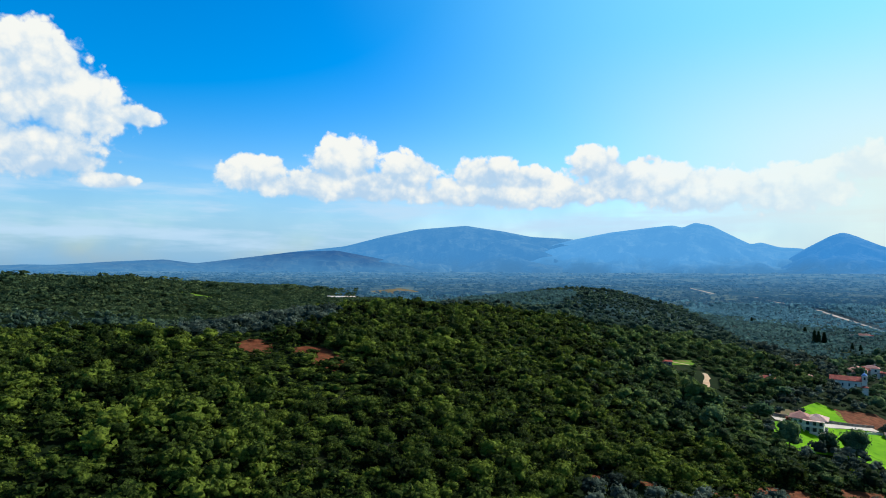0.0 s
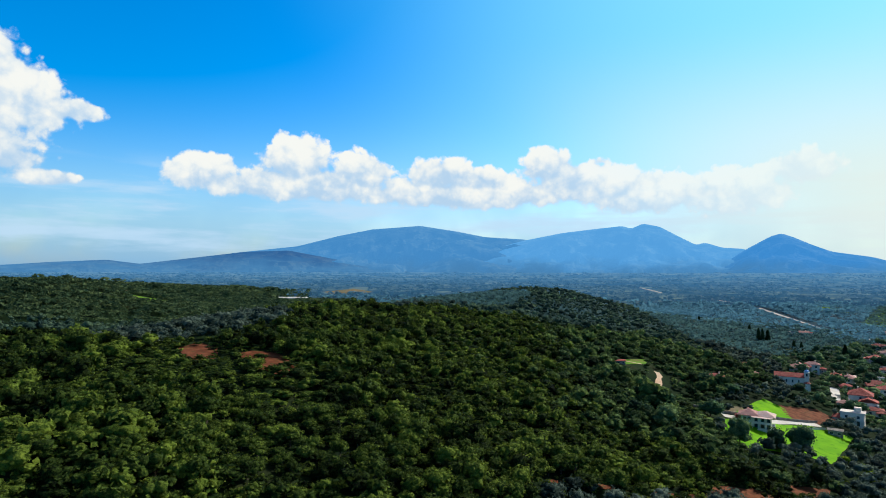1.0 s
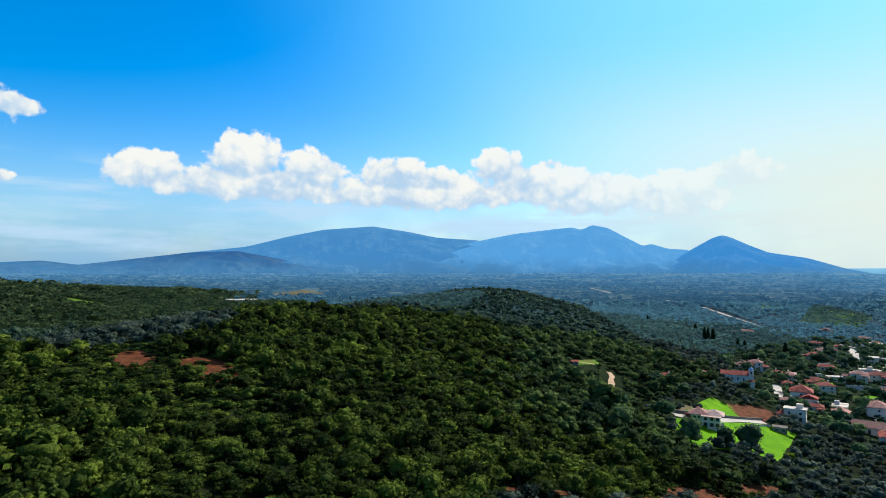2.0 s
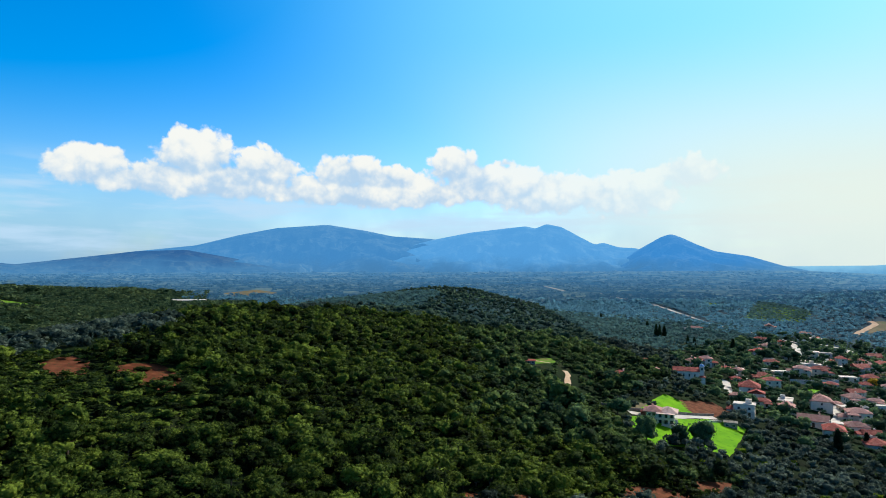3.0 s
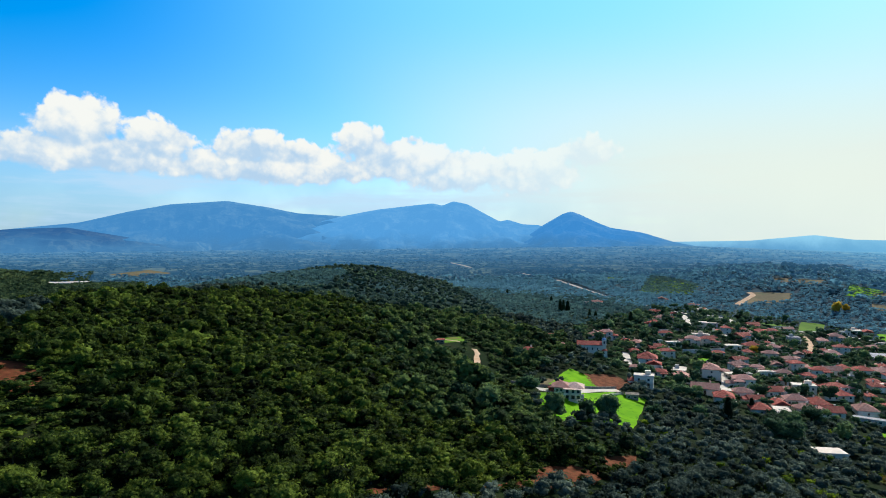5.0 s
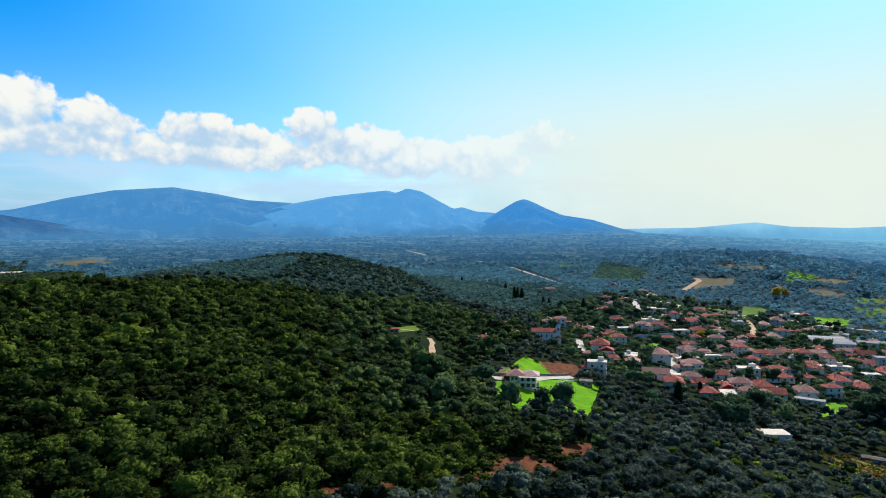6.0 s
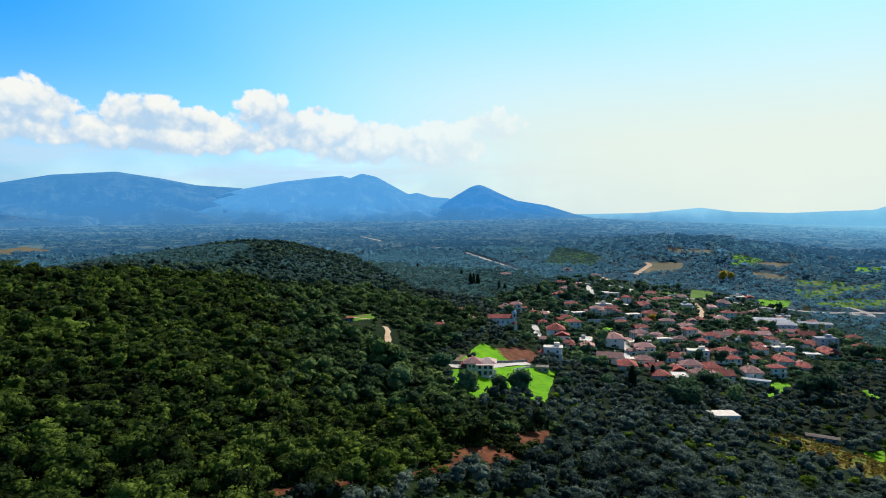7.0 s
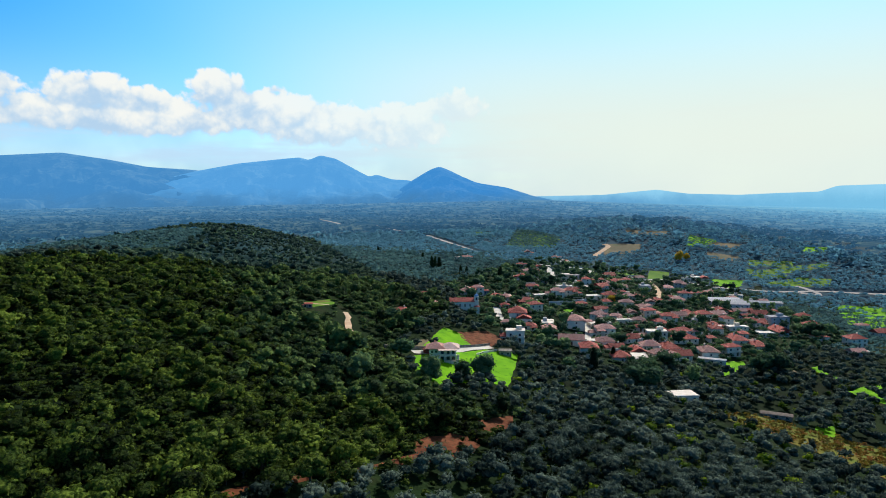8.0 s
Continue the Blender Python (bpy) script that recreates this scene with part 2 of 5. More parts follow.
M_GROUND = ground_material()
# Near-black first stop: shade between tufts put into the leaf colour
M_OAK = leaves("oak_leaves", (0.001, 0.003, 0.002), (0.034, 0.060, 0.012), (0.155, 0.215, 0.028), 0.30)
M_VALLEY_OAK = leaves("valley_oak_leaves", (0.004, 0.011, 0.006), (0.038, 0.072, 0.026), (0.16, 0.230, 0.060), 0.32)
# Oak colour made paler and bluer to paint in haze
M_FAR_OAK = leaves("haze_tinted_oak_leaves", (0.010, 0.024, 0.022), (0.040, 0.078, 0.058), (0.13, 0.19, 0.10), 0.35)
M_OLIVE = leaves("olive_leaves", (0.007, 0.016, 0.013), (0.044, 0.071, 0.056), (0.15, 0.195, 0.145), 0.34)
M_GARDEN = leaves("garden_leaves", (0.006, 0.022, 0.014), (0.046, 0.105, 0.054), (0.17, 0.25, 0.085), 0.38)
M_CYPRESS = leaves("cypress_leaves", (0.008, 0.020, 0.010), (0.012, 0.030, 0.014), (0.022, 0.045, 0.018), 0.15)
M_YELLOW = leaves("autumn_leaves", (0.30, 0.20, 0.02), (0.42, 0.28, 0.03), (0.62, 0.46, 0.06), 0.6)
# Blue haze is put into these leaf colours, more in the outer ring
M_PLAIN = leaves("haze_tinted_plain_leaves", (0.034, 0.080, 0.084), (0.056, 0.124, 0.126), (0.092, 0.172, 0.160), 0.5, 0.006)
M_PLAIN_NEXT = leaves("haze_tinted_outer_leaves", (0.056, 0.150, 0.205), (0.082, 0.205, 0.275), (0.115, 0.255, 0.320), 0.55, 0.005)
# These two add haze as a painted glow
M_PLAIN_MID = leaves("haze_glow_distant_leaves", (0.016, 0.038, 0.040), (0.034, 0.062, 0.060), (0.07, 0.10, 0.085), 0.1, 0.004, 1.0)
M_PLAIN_FAR = leaves("haze_glow_far_leaves", (0.012, 0.028, 0.030), (0.024, 0.044, 0.045), (0.05, 0.075, 0.065), 0.05, 0.004, 0.95)
M_HILL = leaves("far_hill_leaves", (0.012, 0.030, 0.018), (0.040, 0.074, 0.036), (0.11, 0.15, 0.06), 0.35, 0.006)
M_BUSH = leaves("bush_leaves", (0.012, 0.035, 0.004), (0.075, 0.14, 0.010), (0.24, 0.32, 0.02), 0.45)
M_RUST = leaves("rusty_scrub_leaves", (0.05, 0.06, 0.012), (0.13, 0.11, 0.015), (0.22, 0.09, 0.03), 0.4)
M_BARK = surface("bark", (0.06, 0.045, 0.03), (0.11, 0.09, 0.07), 1.5)
M_RED_SOIL = surface("red_soil", (0.085, 0.026, 0.012), (0.16, 0.055, 0.026), 0.35, c=(0.035, 0.040, 0.012))
M_PALE_SOIL = surface("pale_track", (0.42, 0.27, 0.17), (0.52, 0.38, 0.26), 0.2)
M_ASPHALT = surface("road_asphalt", (0.28, 0.26, 0.24), (0.38, 0.35, 0.32), 0.06, 0.8, 0.1)
M_CONCRETE = surface("pale_concrete", (0.44, 0.40, 0.35), (0.54, 0.50, 0.45), 0.2, 0.8, 0.1)
M_LAWN = surface("lawn_grass", (0.085, 0.25, 0.0), (0.135, 0.33, 0.0), 0.09, c=(0.055, 0.18, 0.0))
M_MEADOW = surface("meadow_grass", (0.060, 0.14, 0.012), (0.10, 0.20, 0.016), 0.04, c=(0.11, 0.11, 0.03))
M_DRY = surface("dry_field", (0.11, 0.095, 0.055), (0.16, 0.125, 0.070), 0.03, c=(0.075, 0.095, 0.045))
M_SCRUB = surface("autumn_scrub_ground", (0.09, 0.12, 0.015), (0.14, 0.12, 0.02), 0.12, c=(0.17, 0.07, 0.03))
M_ROOF_RED = tile_material("red_clay_tiles", (0.34, 0.060, 0.045), (0.46, 0.125, 0.092))
M_ROOF_PINK = tile_material("faded_clay_tiles", (0.40, 0.19, 0.155), (0.50, 0.27, 0.225))
M_ROOF_GREY = tile_material("grey_sheet_roof", (0.30, 0.31, 0.33), (0.42, 0.42, 0.44))
M_ROOF_WHITE = surface("white_roof_slab", (0.56, 0.49, 0.42), (0.68, 0.60, 0.52), 0.25, 0.7, 0.1)
M_PLASTER = surface("white_plaster", (0.68, 0.58, 0.47), (0.80, 0.70, 0.58), 0.3, 0.85, 0.1)
M_CREAM = surface("cream_plaster", (0.62, 0.52, 0.40), (0.72, 0.62, 0.50), 0.3, 0.85, 0.1)
M_GREY = surface("grey_plaster", (0.36, 0.36, 0.36), (0.48, 0.47, 0.46), 0.3, 0.85, 0.1)
M_STONE = surface("old_stone", (0.20, 0.17, 0.14), (0.34, 0.29, 0.24), 0.8, 0.9, 0.6)
M_WOOD = surface("dark_wood", (0.10, 0.06, 0.04), (0.16, 0.10, 0.06), 2.0)
M_BLUE = surface("blue_paint", (0.16, 0.34, 0.60), (0.22, 0.42, 0.68), 1.0, 0.5)
M_GLASS = glass_material()
# Outer ground, its colour blued to paint in haze
M_NEXT_PLAIN = surface("haze_tinted_outer_plain", (0.014, 0.046, 0.068), (0.028, 0.066, 0.082), 0.012, 0.95, 0.2, 0.2)
# Far ground with haze painted as emission
M_FAR_PLAIN = far_material("haze_glow_plain", (0.005, 0.012, 0.010), (0.085, 0.095, 0.050))


# ---------------------------------------------------------------- lie of the land
NEAR_HILLS = np.array([[3.3, -0.7, -5.1, -1.9, -6.1, -4.1], [7.5, 9.1, -3.9, -0.8, -7.1, -4.8], [-0.3, 3.6, -7.4, -1.5, -4.2, -2.6], [-2.5, 5.1, 7.5, 3.7, -3.7, -1.9]])                      # heights of knolls 90 m apart
WIDE_HILLS = np.array([[-12.7, 7.2, 30.1, 2.7, -17.7, 9.6], [-6.3, -21.8, 8.2, 12.0, -0.2, 55.5], [19.9, -9.1, -10.8, 19.5, 27.6, 44.8], [-4.0, -23.6, -7.5, 25.2, 14.8, -2.5]])                       # heights of broad hills 350 m apart

RIDGE = np.array([[-0.3, 2.0, -3.8, -0.5, 0.9, -0.9, 0.5, -0.2, 0.1], [0.0, -6.5, -10.1, 6.4, 0.8, 1.4, -0.9, 0.4, -0.2], [1.8, 2.5, -3.2, 1.9, -5.1, -2.8, 2.0, -1.2, 0.5], [1.4, -0.8, -8.1, -2.2, 4.3, -3.4, 1.3, -0.1, -0.2], [18.8, 3.5, -0.2, -4.3, 7.5, 5.9, -2.1, 0.8, 0.2], [22.7, 3.4, 3.0, -5.0, -0.2, 10.2, 1.7, -3.6, -0.2], [1.4, -0.2, 2.7, 1.5, -2.5, 5.0, 7.7, -3.4, 0.0], [-0.1, 0.0, 0.4, 0.0, -2.5, 4.5, 13.2, -4.8, -0.2], [0.0, 0.0, 0.3, 1.4, -0.2, 2.0, 3.1, -4.5, 0.1], [0.0, 0.0, 0.1, 0.8, 1.0, 4.1, 3.1, 0.0, 0.1]])                       # swells of the long ridge and the western valley, 90 m apart, fitted to the camera's view


def height(x, y):
    """The ground's height at x, y (arrays or numbers)."""
    x, y = np.asarray(x, float), np.asarray(y, float)
    east, north = x, y
    r, az = np.hypot(x, y), np.degrees(np.arctan2(x, y))
    inner = np.minimum(1, 700 / np.maximum(r, 1.0))
    x, y = x * inner, y * inner
    z = -13.43 + -74.20 * x / 1000 + 21.64 * y / 1000
    for j in range(4):
        for i in range(6):
            z = z + NEAR_HILLS[j, i] * np.exp(-((x + 130 - 90 * i) ** 2 + (y - 100 - 90 * j) ** 2) / 12800)
            z = z + WIDE_HILLS[j, i] * np.exp(-((x + 700 - 350 * i) ** 2 + (y - 350 - 350 * j) ** 2) / 204800)
    # Skyline angles of the outer land, fitted to the camera's view
    slope = np.interp(az, [-180, -90, -35, 0, 43, 55, 70, 90, 180], [-.3, -.3, -.2, .1, .45, -.1, -.7, -.7, -.3])
    crest = np.interp(az, [-60, -32, -26, -20, -15, -9.5, 0, 20, 40, 46, 49, 53, 60, 68, 90],
                      [-.9, -.85, -1.2, -1.5, -1.75, -2.15, -2.4, -2.3, -2.1, -1.5, -1.3, -1.5, -2.4, -3.1, -3.6])
    plain = np.interp(az, [-60, 40, 50, 60, 70], [-1.3, -1.3, -1.7, -2.4, -3.0])
    for lo, hi, angle, start in ((700, 1100, crest, 62), (1100, 1600, plain, 62), (1600, 3800, slope, 56)):
        t = np.clip((r - lo) / (hi - lo), 0, 1)
        t = t * t * (3 - 2 * t)
        z = z * (1 - t) + (start + hi * np.tan(np.radians(angle))) * t
    for j in range(10):
        for i in range(9):
            z = z + RIDGE[j, i] * np.exp(-((east + 330 - 90 * i) ** 2 + (north - 200 - 90 * j) ** 2) / 7688)
    return z


def mesh_object(name, verts, faces, mat, parent=None, smooth=False):
    me = bpy.data.meshes.new(name)
    me.from_pydata([tuple(v) for v in verts], [], [tuple(f) for f in faces])
    me.materials.append(mat)
    if smooth:
        me.polygons.foreach_set("use_smooth", [True] * len(me.polygons))
    me.update()
    ob = new(name, me)
    ob.parent = parent
    return ob


def part(name, bm, mat, parent, label=""):
    """One mesh object from a bmesh, under a thing or a part."""
    me = bpy.data.meshes.new(name)
    bm.to_mesh(me)
    bm.free()
    me.materials.append(mat)
    ob = new(name, me)
    ob.parent = parent
    return tagged(ob, label)


def thing(name, x, y, z, turn, label, category, group="", kind=""):
    ob = new(name)
    ob.empty_display_size = 0.5
    ob.matrix_world = pose(x, y, z, 0, 0, turn)
    return tagged(ob, label, category, group, kind)


def grid_faces(rows, cols):
    return [(r * cols + c, r * cols + c + 1, (r + 1) * cols + c + 1, (r + 1) * cols + c) for r in range(rows - 1) for c in range(cols - 1)]


def build_ground():
    """One sheet from under the camera to the horizon, finer where the camera looks."""
    bearings = np.concatenate([np.linspace(-180, -50, 40)[:-1], np.linspace(-50, 82, 240), np.linspace(82, 180, 32)[1:]])
    radii = np.concatenate([[0.5, 25, 50, 70], np.arange(85, 420, 4.5), 420 * 1.026 ** np.arange(0, 100)])
    radii = np.append(radii[radii < 4850], 4880)
    a, r = np.meshgrid(np.radians(bearings), radii)
    x, y = r * np.sin(a), r * np.cos(a)
    verts = np.stack([x, y, height(x, y)], -1).reshape(-1, 3)
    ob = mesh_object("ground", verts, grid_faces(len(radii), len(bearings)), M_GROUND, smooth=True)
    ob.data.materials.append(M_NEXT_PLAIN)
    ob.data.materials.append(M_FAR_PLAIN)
    # Past 720 m haze-tinted ground, past 980 m ground with painted haze glow
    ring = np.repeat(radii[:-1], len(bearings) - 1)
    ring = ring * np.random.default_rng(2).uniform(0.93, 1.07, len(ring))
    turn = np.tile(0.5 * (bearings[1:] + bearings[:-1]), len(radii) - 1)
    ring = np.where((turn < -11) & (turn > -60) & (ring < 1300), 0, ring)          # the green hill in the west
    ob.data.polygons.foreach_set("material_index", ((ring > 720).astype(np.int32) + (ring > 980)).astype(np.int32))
    return tagged(ob, "rolling hills and plain of soil, grass and fields", "ground", kind="structure")


build_ground()


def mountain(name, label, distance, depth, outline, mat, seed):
    """A range that rises behind the plain: outline fits its crest to the camera's view, as bearing and elevation in
    degrees.
    """
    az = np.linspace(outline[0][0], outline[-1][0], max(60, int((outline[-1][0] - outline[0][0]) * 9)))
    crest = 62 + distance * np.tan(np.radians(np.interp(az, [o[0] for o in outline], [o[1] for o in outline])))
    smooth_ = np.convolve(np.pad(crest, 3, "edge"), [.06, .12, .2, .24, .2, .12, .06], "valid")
    rows = []
    spur = np.array([[noise.fractal((a * 0.30, k * 0.5, seed * 7.1), 0.9, 2.1, 5) for a in az] for k in range(15)])
    for k in range(15):
        u = k / 14                                   # 0 at the foot, 1 at the crest
        r = distance - depth * (1 - u) * (1 + 0.25 * spur[k])
        fall = u ** 0.85 + 0.10 * spur[k] * math.sin(math.pi * u)
        base = height(r * np.sin(np.radians(az)), r * np.cos(np.radians(az))) - 25
        z = base + (smooth_ - base) * np.clip(fall, 0, 1) if k else base - 30
        rows.append(np.stack([r * np.sin(np.radians(az)), r * np.cos(np.radians(az)), z], -1))
    r = distance + 120
    rows.append(np.stack([r * np.sin(np.radians(az)), r * np.cos(np.radians(az)), np.full_like(az, -60.0)], -1))
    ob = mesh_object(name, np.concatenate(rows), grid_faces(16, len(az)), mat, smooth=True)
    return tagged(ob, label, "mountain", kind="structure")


# The last colour of each range is its haze, painted as emission
M_RANGE_A = far_material("haze_glow_range", (0.006, 0.012, 0.014), (0.034, 0.044, 0.034), (0.044, 0.190, 0.420))
M_RANGE_B = far_material("haze_glow_peaks", (0.006, 0.012, 0.014), (0.034, 0.044, 0.034), (0.068, 0.262, 0.545))
M_RANGE_C = far_material("haze_glow_cone", (0.006, 0.012, 0.014), (0.035, 0.045, 0.040), (0.034, 0.192, 0.470))
M_RANGE_D = far_material("haze_glow_far_range", (0.02, 0.03, 0.03), (0.05, 0.06, 0.05), (0.215, 0.475, 0.655))
M_RANGE_E = far_material("haze_glow_near_range", (0.004, 0.010, 0.014), (0.030, 0.040, 0.030), (0.019, 0.085, 0.230))
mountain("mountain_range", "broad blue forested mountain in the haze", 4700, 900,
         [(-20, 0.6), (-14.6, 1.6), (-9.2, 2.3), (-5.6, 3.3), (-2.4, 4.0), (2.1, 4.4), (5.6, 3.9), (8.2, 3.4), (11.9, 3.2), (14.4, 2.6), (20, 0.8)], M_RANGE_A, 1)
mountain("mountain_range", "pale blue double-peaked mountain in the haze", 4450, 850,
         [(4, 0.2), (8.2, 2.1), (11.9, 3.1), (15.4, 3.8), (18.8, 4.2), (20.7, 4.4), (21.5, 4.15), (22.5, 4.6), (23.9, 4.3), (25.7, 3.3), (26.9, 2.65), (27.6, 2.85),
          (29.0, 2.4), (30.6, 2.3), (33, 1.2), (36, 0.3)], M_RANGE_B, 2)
mountain("mountain_range", "wooded foothill below the mountain, dark blue from painted haze", 4300, 700,
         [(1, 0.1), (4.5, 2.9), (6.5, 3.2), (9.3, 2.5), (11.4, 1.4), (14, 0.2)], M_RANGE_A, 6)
mountain("mountain_range", "low wooded foothill below the peaks, blue from painted haze", 3900, 300,
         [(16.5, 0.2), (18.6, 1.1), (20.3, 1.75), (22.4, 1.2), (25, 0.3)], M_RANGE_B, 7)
mountain("mountain_cone", "steep cone-shaped mountain, blue from painted haze", 4100, 600,
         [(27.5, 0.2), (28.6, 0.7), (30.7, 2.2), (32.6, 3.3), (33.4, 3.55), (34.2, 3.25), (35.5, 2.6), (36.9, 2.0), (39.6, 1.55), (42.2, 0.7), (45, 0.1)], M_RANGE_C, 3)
mountain("mountain_range", "ridge at the far horizon, pale cyan from painted haze", 4850, 60,
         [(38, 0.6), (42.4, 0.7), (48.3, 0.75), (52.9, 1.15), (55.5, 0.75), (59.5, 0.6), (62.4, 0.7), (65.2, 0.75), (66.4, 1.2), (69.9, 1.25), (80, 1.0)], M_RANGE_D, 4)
mountain("mountain_range", "low ridge beyond the plain, dark blue from painted haze", 4000, 500,
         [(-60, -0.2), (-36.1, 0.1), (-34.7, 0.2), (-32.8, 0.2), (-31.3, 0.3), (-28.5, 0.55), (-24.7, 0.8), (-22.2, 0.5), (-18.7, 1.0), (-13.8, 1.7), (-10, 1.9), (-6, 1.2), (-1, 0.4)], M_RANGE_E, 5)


# ---------------------------------------------------------------- roads and fields
def along(points, step=4.0):
    """A smooth line through the points, in even steps."""
    p = np.array([points[0], *points, points[-1]], float)
    out = []
    for i in range(1, len(p) - 2):
        n = max(2, int(np.hypot(*(p[i + 1] - p[i])) / step))
        for t in np.arange(n) / n:
            out.append(0.5 * (2 * p[i] + (p[i + 1] - p[i - 1]) * t + (2 * p[i - 1] - 5 * p[i] + 4 * p[i + 1] - p[i + 2]) * t * t
                              + (3 * p[i] - p[i - 1] - 3 * p[i + 1] + p[i + 2]) * t ** 3))
    return np.array(out + [p[-1]])


WAYS, PLOTS, SITES, OPEN = [], [], [], []                      # where no tree may stand


def ribbon(name, points, width, mat, label, ragged=0.1, lift=0.12, category="road", clear=0.9):
    line = along(points)
    d = np.gradient(line, axis=0)
    side = np.stack([-d[:, 1], d[:, 0]], -1) / (np.hypot(d[:, 0], d[:, 1])[:, None] + 1e-9)
    rng = np.random.default_rng(int(abs(points[0][0])))
    rows = []
    for k in (-0.5, -0.2, 0.2, 0.5):
        w = width * k * (1 + ragged * rng.normal(size=(len(line), 1)))
        q = line + side * w
        rows.append(np.stack([q[:, 0], q[:, 1], height(q[:, 0], q[:, 1]) + lift + (0.03 if abs(k) < 0.3 else -0.05)], -1))
    v = np.stack(rows, 1).reshape(-1, 3)
    WAYS.append((line, width / 2 + clear))
    return tagged(mesh_object(name, v, grid_faces(len(line), 4), mat, smooth=True), label, category, kind="structure")


def plot(name, corners, mat, label, lift=0.10, ragged=1.0, keep=True, category="field"):
    """A draped patch of ground with an uneven edge."""
    c = np.array(corners, float)
    edge = []
    for p, q in zip(c, np.roll(c, -1, 0)):
        n = max(3, int(np.hypot(*(q - p)) / 3))
        edge += [p + (q - p) * t / n for t in range(n)]
    edge = np.array(edge)
    rng = np.random.default_rng(int(abs(c[0, 0]) + abs(c[0, 1])))
    wob = np.convolve(np.pad(rng.normal(size=len(edge)), 2, "wrap"), [.2, .2, .2, .2, .2], "valid") * ragged
    mid = c.mean(0)
    out = (edge - mid) / (np.hypot(*(edge - mid).T)[:, None])
    edge = edge + out * wob[:, None]
    rings = np.linspace(0.02, 1, 9)
    v = [mid + (edge - mid) * k for k in rings]
    n = len(edge)
    xy = np.concatenate(v)
    verts = np.stack([xy[:, 0], xy[:, 1], height(xy[:, 0], xy[:, 1]) + lift], -1)
    faces = [(r * n + i, r * n + (i + 1) % n, (r + 1) * n + (i + 1) % n, (r + 1) * n + i) for r in range(8) for i in range(n)]
    faces.append(tuple(range(n))[::-1])
    (PLOTS if keep else OPEN).append(edge)
    return tagged(mesh_object(name, verts, faces, mat, smooth=True), label, category, kind="structure")


ribbon('road', [(500, 812), (485, 767), (474, 728), (462, 678), (449, 622)], 5.5, M_ASPHALT, 'pale grey country road through olive groves', clear=6.0, lift=0.6)
ribbon('road', [(449, 622), (448, 608), (455, 579), (463, 550), (472, 524), (506, 516)], 5, M_CONCRETE, 'pale grey country road into the village', clear=0.6, lift=0.4)
ribbon('road', [(499, 522), (509, 511), (510, 496), (484, 487), (476, 495)], 5, M_CONCRETE, 'pale concrete yard beside the road')
ribbon('street', [(461, 516), (452, 501), (425, 470), (396, 435)], 6.5, M_CONCRETE, 'pale village street between houses')
ribbon('road', [(536, 469), (548, 454), (573, 452), (591, 438), (605, 415), (632, 396), (660, 377), (699, 359), (718, 347), (756, 312), (800, 284), (850, 262)], 4.4, M_ASPHALT, 'grey road along the edge of the village', clear=5.0, lift=0.5)
ribbon('road', [(705, 377), (703, 361), (694, 348), (681, 365)], 6, M_ASPHALT, 'grey side road at the junction', clear=5.0, lift=0.5)
ribbon('street', [(548, 454), (526, 428), (494, 399), (446, 364)], 4.5, M_PALE_SOIL, 'pale lane down into the village')
ribbon('street', [(308, 319), (301, 309), (288, 296), (269, 281)], 4.5, M_CONCRETE, 'pale concrete lane between red roofs')
ribbon('street', [(261, 352), (248, 334), (242, 321), (245, 316)], 4.5, M_CONCRETE, 'pale concrete lane below the church')
ribbon('driveway', [(139, 257), (148, 257), (167, 262), (180, 267), (191, 270)], 4.5, M_CONCRETE, 'pale concrete driveway beside the villa')
ribbon('track', [(134, 311), (132, 303), (125, 290), (121, 276)], 2.9, M_PALE_SOIL, 'pale brown dirt track down the wooded slope', ragged=0.25, clear=4.0)
ribbon('track', [(116, 329), (119, 325), (127, 324), (131, 324)], 1.8, M_PALE_SOIL, 'pale track across the clearing', clear=3.0)
ribbon('road', [(680, 1680), (640, 1540), (600, 1400), (570, 1280)], 7, M_ASPHALT, 'thin pale road far across the plain', clear=6.0, lift=0.5)
ribbon('road', [(599, 1168), (557, 1032), (524, 913)], 5, M_ASPHALT, 'thin pale road across the groves')
ribbon('track', [(590, 564), (617, 577), (645, 590), (649, 602)], 7, M_PALE_SOIL, 'pale bent farm track beside a field')
ribbon('track', [(37, 155), (42, 156), (48, 159), (58, 160), (66, 162), (75, 164), (87, 168), (95, 171), (109, 174), (120, 181), (135, 189)], 2.4, M_RED_SOIL, 'red soil track at the foot of the wood', ragged=0.4, clear=0.5)
plot('bare_soil', [(84, 163), (104, 168), (114, 175), (106, 182), (92, 176)], M_RED_SOIL, 'bare red soil beside the track', category='bare soil', ragged=1.8, keep=False)
plot('bare_soil', [(114, 178), (130, 183), (137, 191), (122, 189)], M_RED_SOIL, 'bare red soil beside the olive grove', category='bare soil', ragged=1.6, keep=False)
plot('lawn', [(137, 252), (165, 259), (184, 265), (203, 263), (169, 228), (159, 218), (154, 221), (139, 222), (126, 220), (123, 229)], M_LAWN, 'bright green mown lawn around the villa', category='lawn')
plot('meadow', [(134, 263), (148, 264), (178, 266), (182, 279), (170, 280), (149, 272)], M_DRY, 'dry grassy bank above the driveway', lift=0.06)
plot('meadow', [(148, 264), (182, 297), (186, 286), (180, 269), (162, 263)], M_LAWN, 'bright green grass bank above the villa')
plot('bare_soil', [(186, 290), (210, 297), (210, 284), (188, 268), (178, 270)], M_RED_SOIL, 'bare red earth yard beside the grass bank', category='bare soil')
plot('clearing', [(116, 324), (138, 337), (135, 326), (117, 315)], M_MEADOW, 'yellow-green grass clearing in the wood', category='clearing')
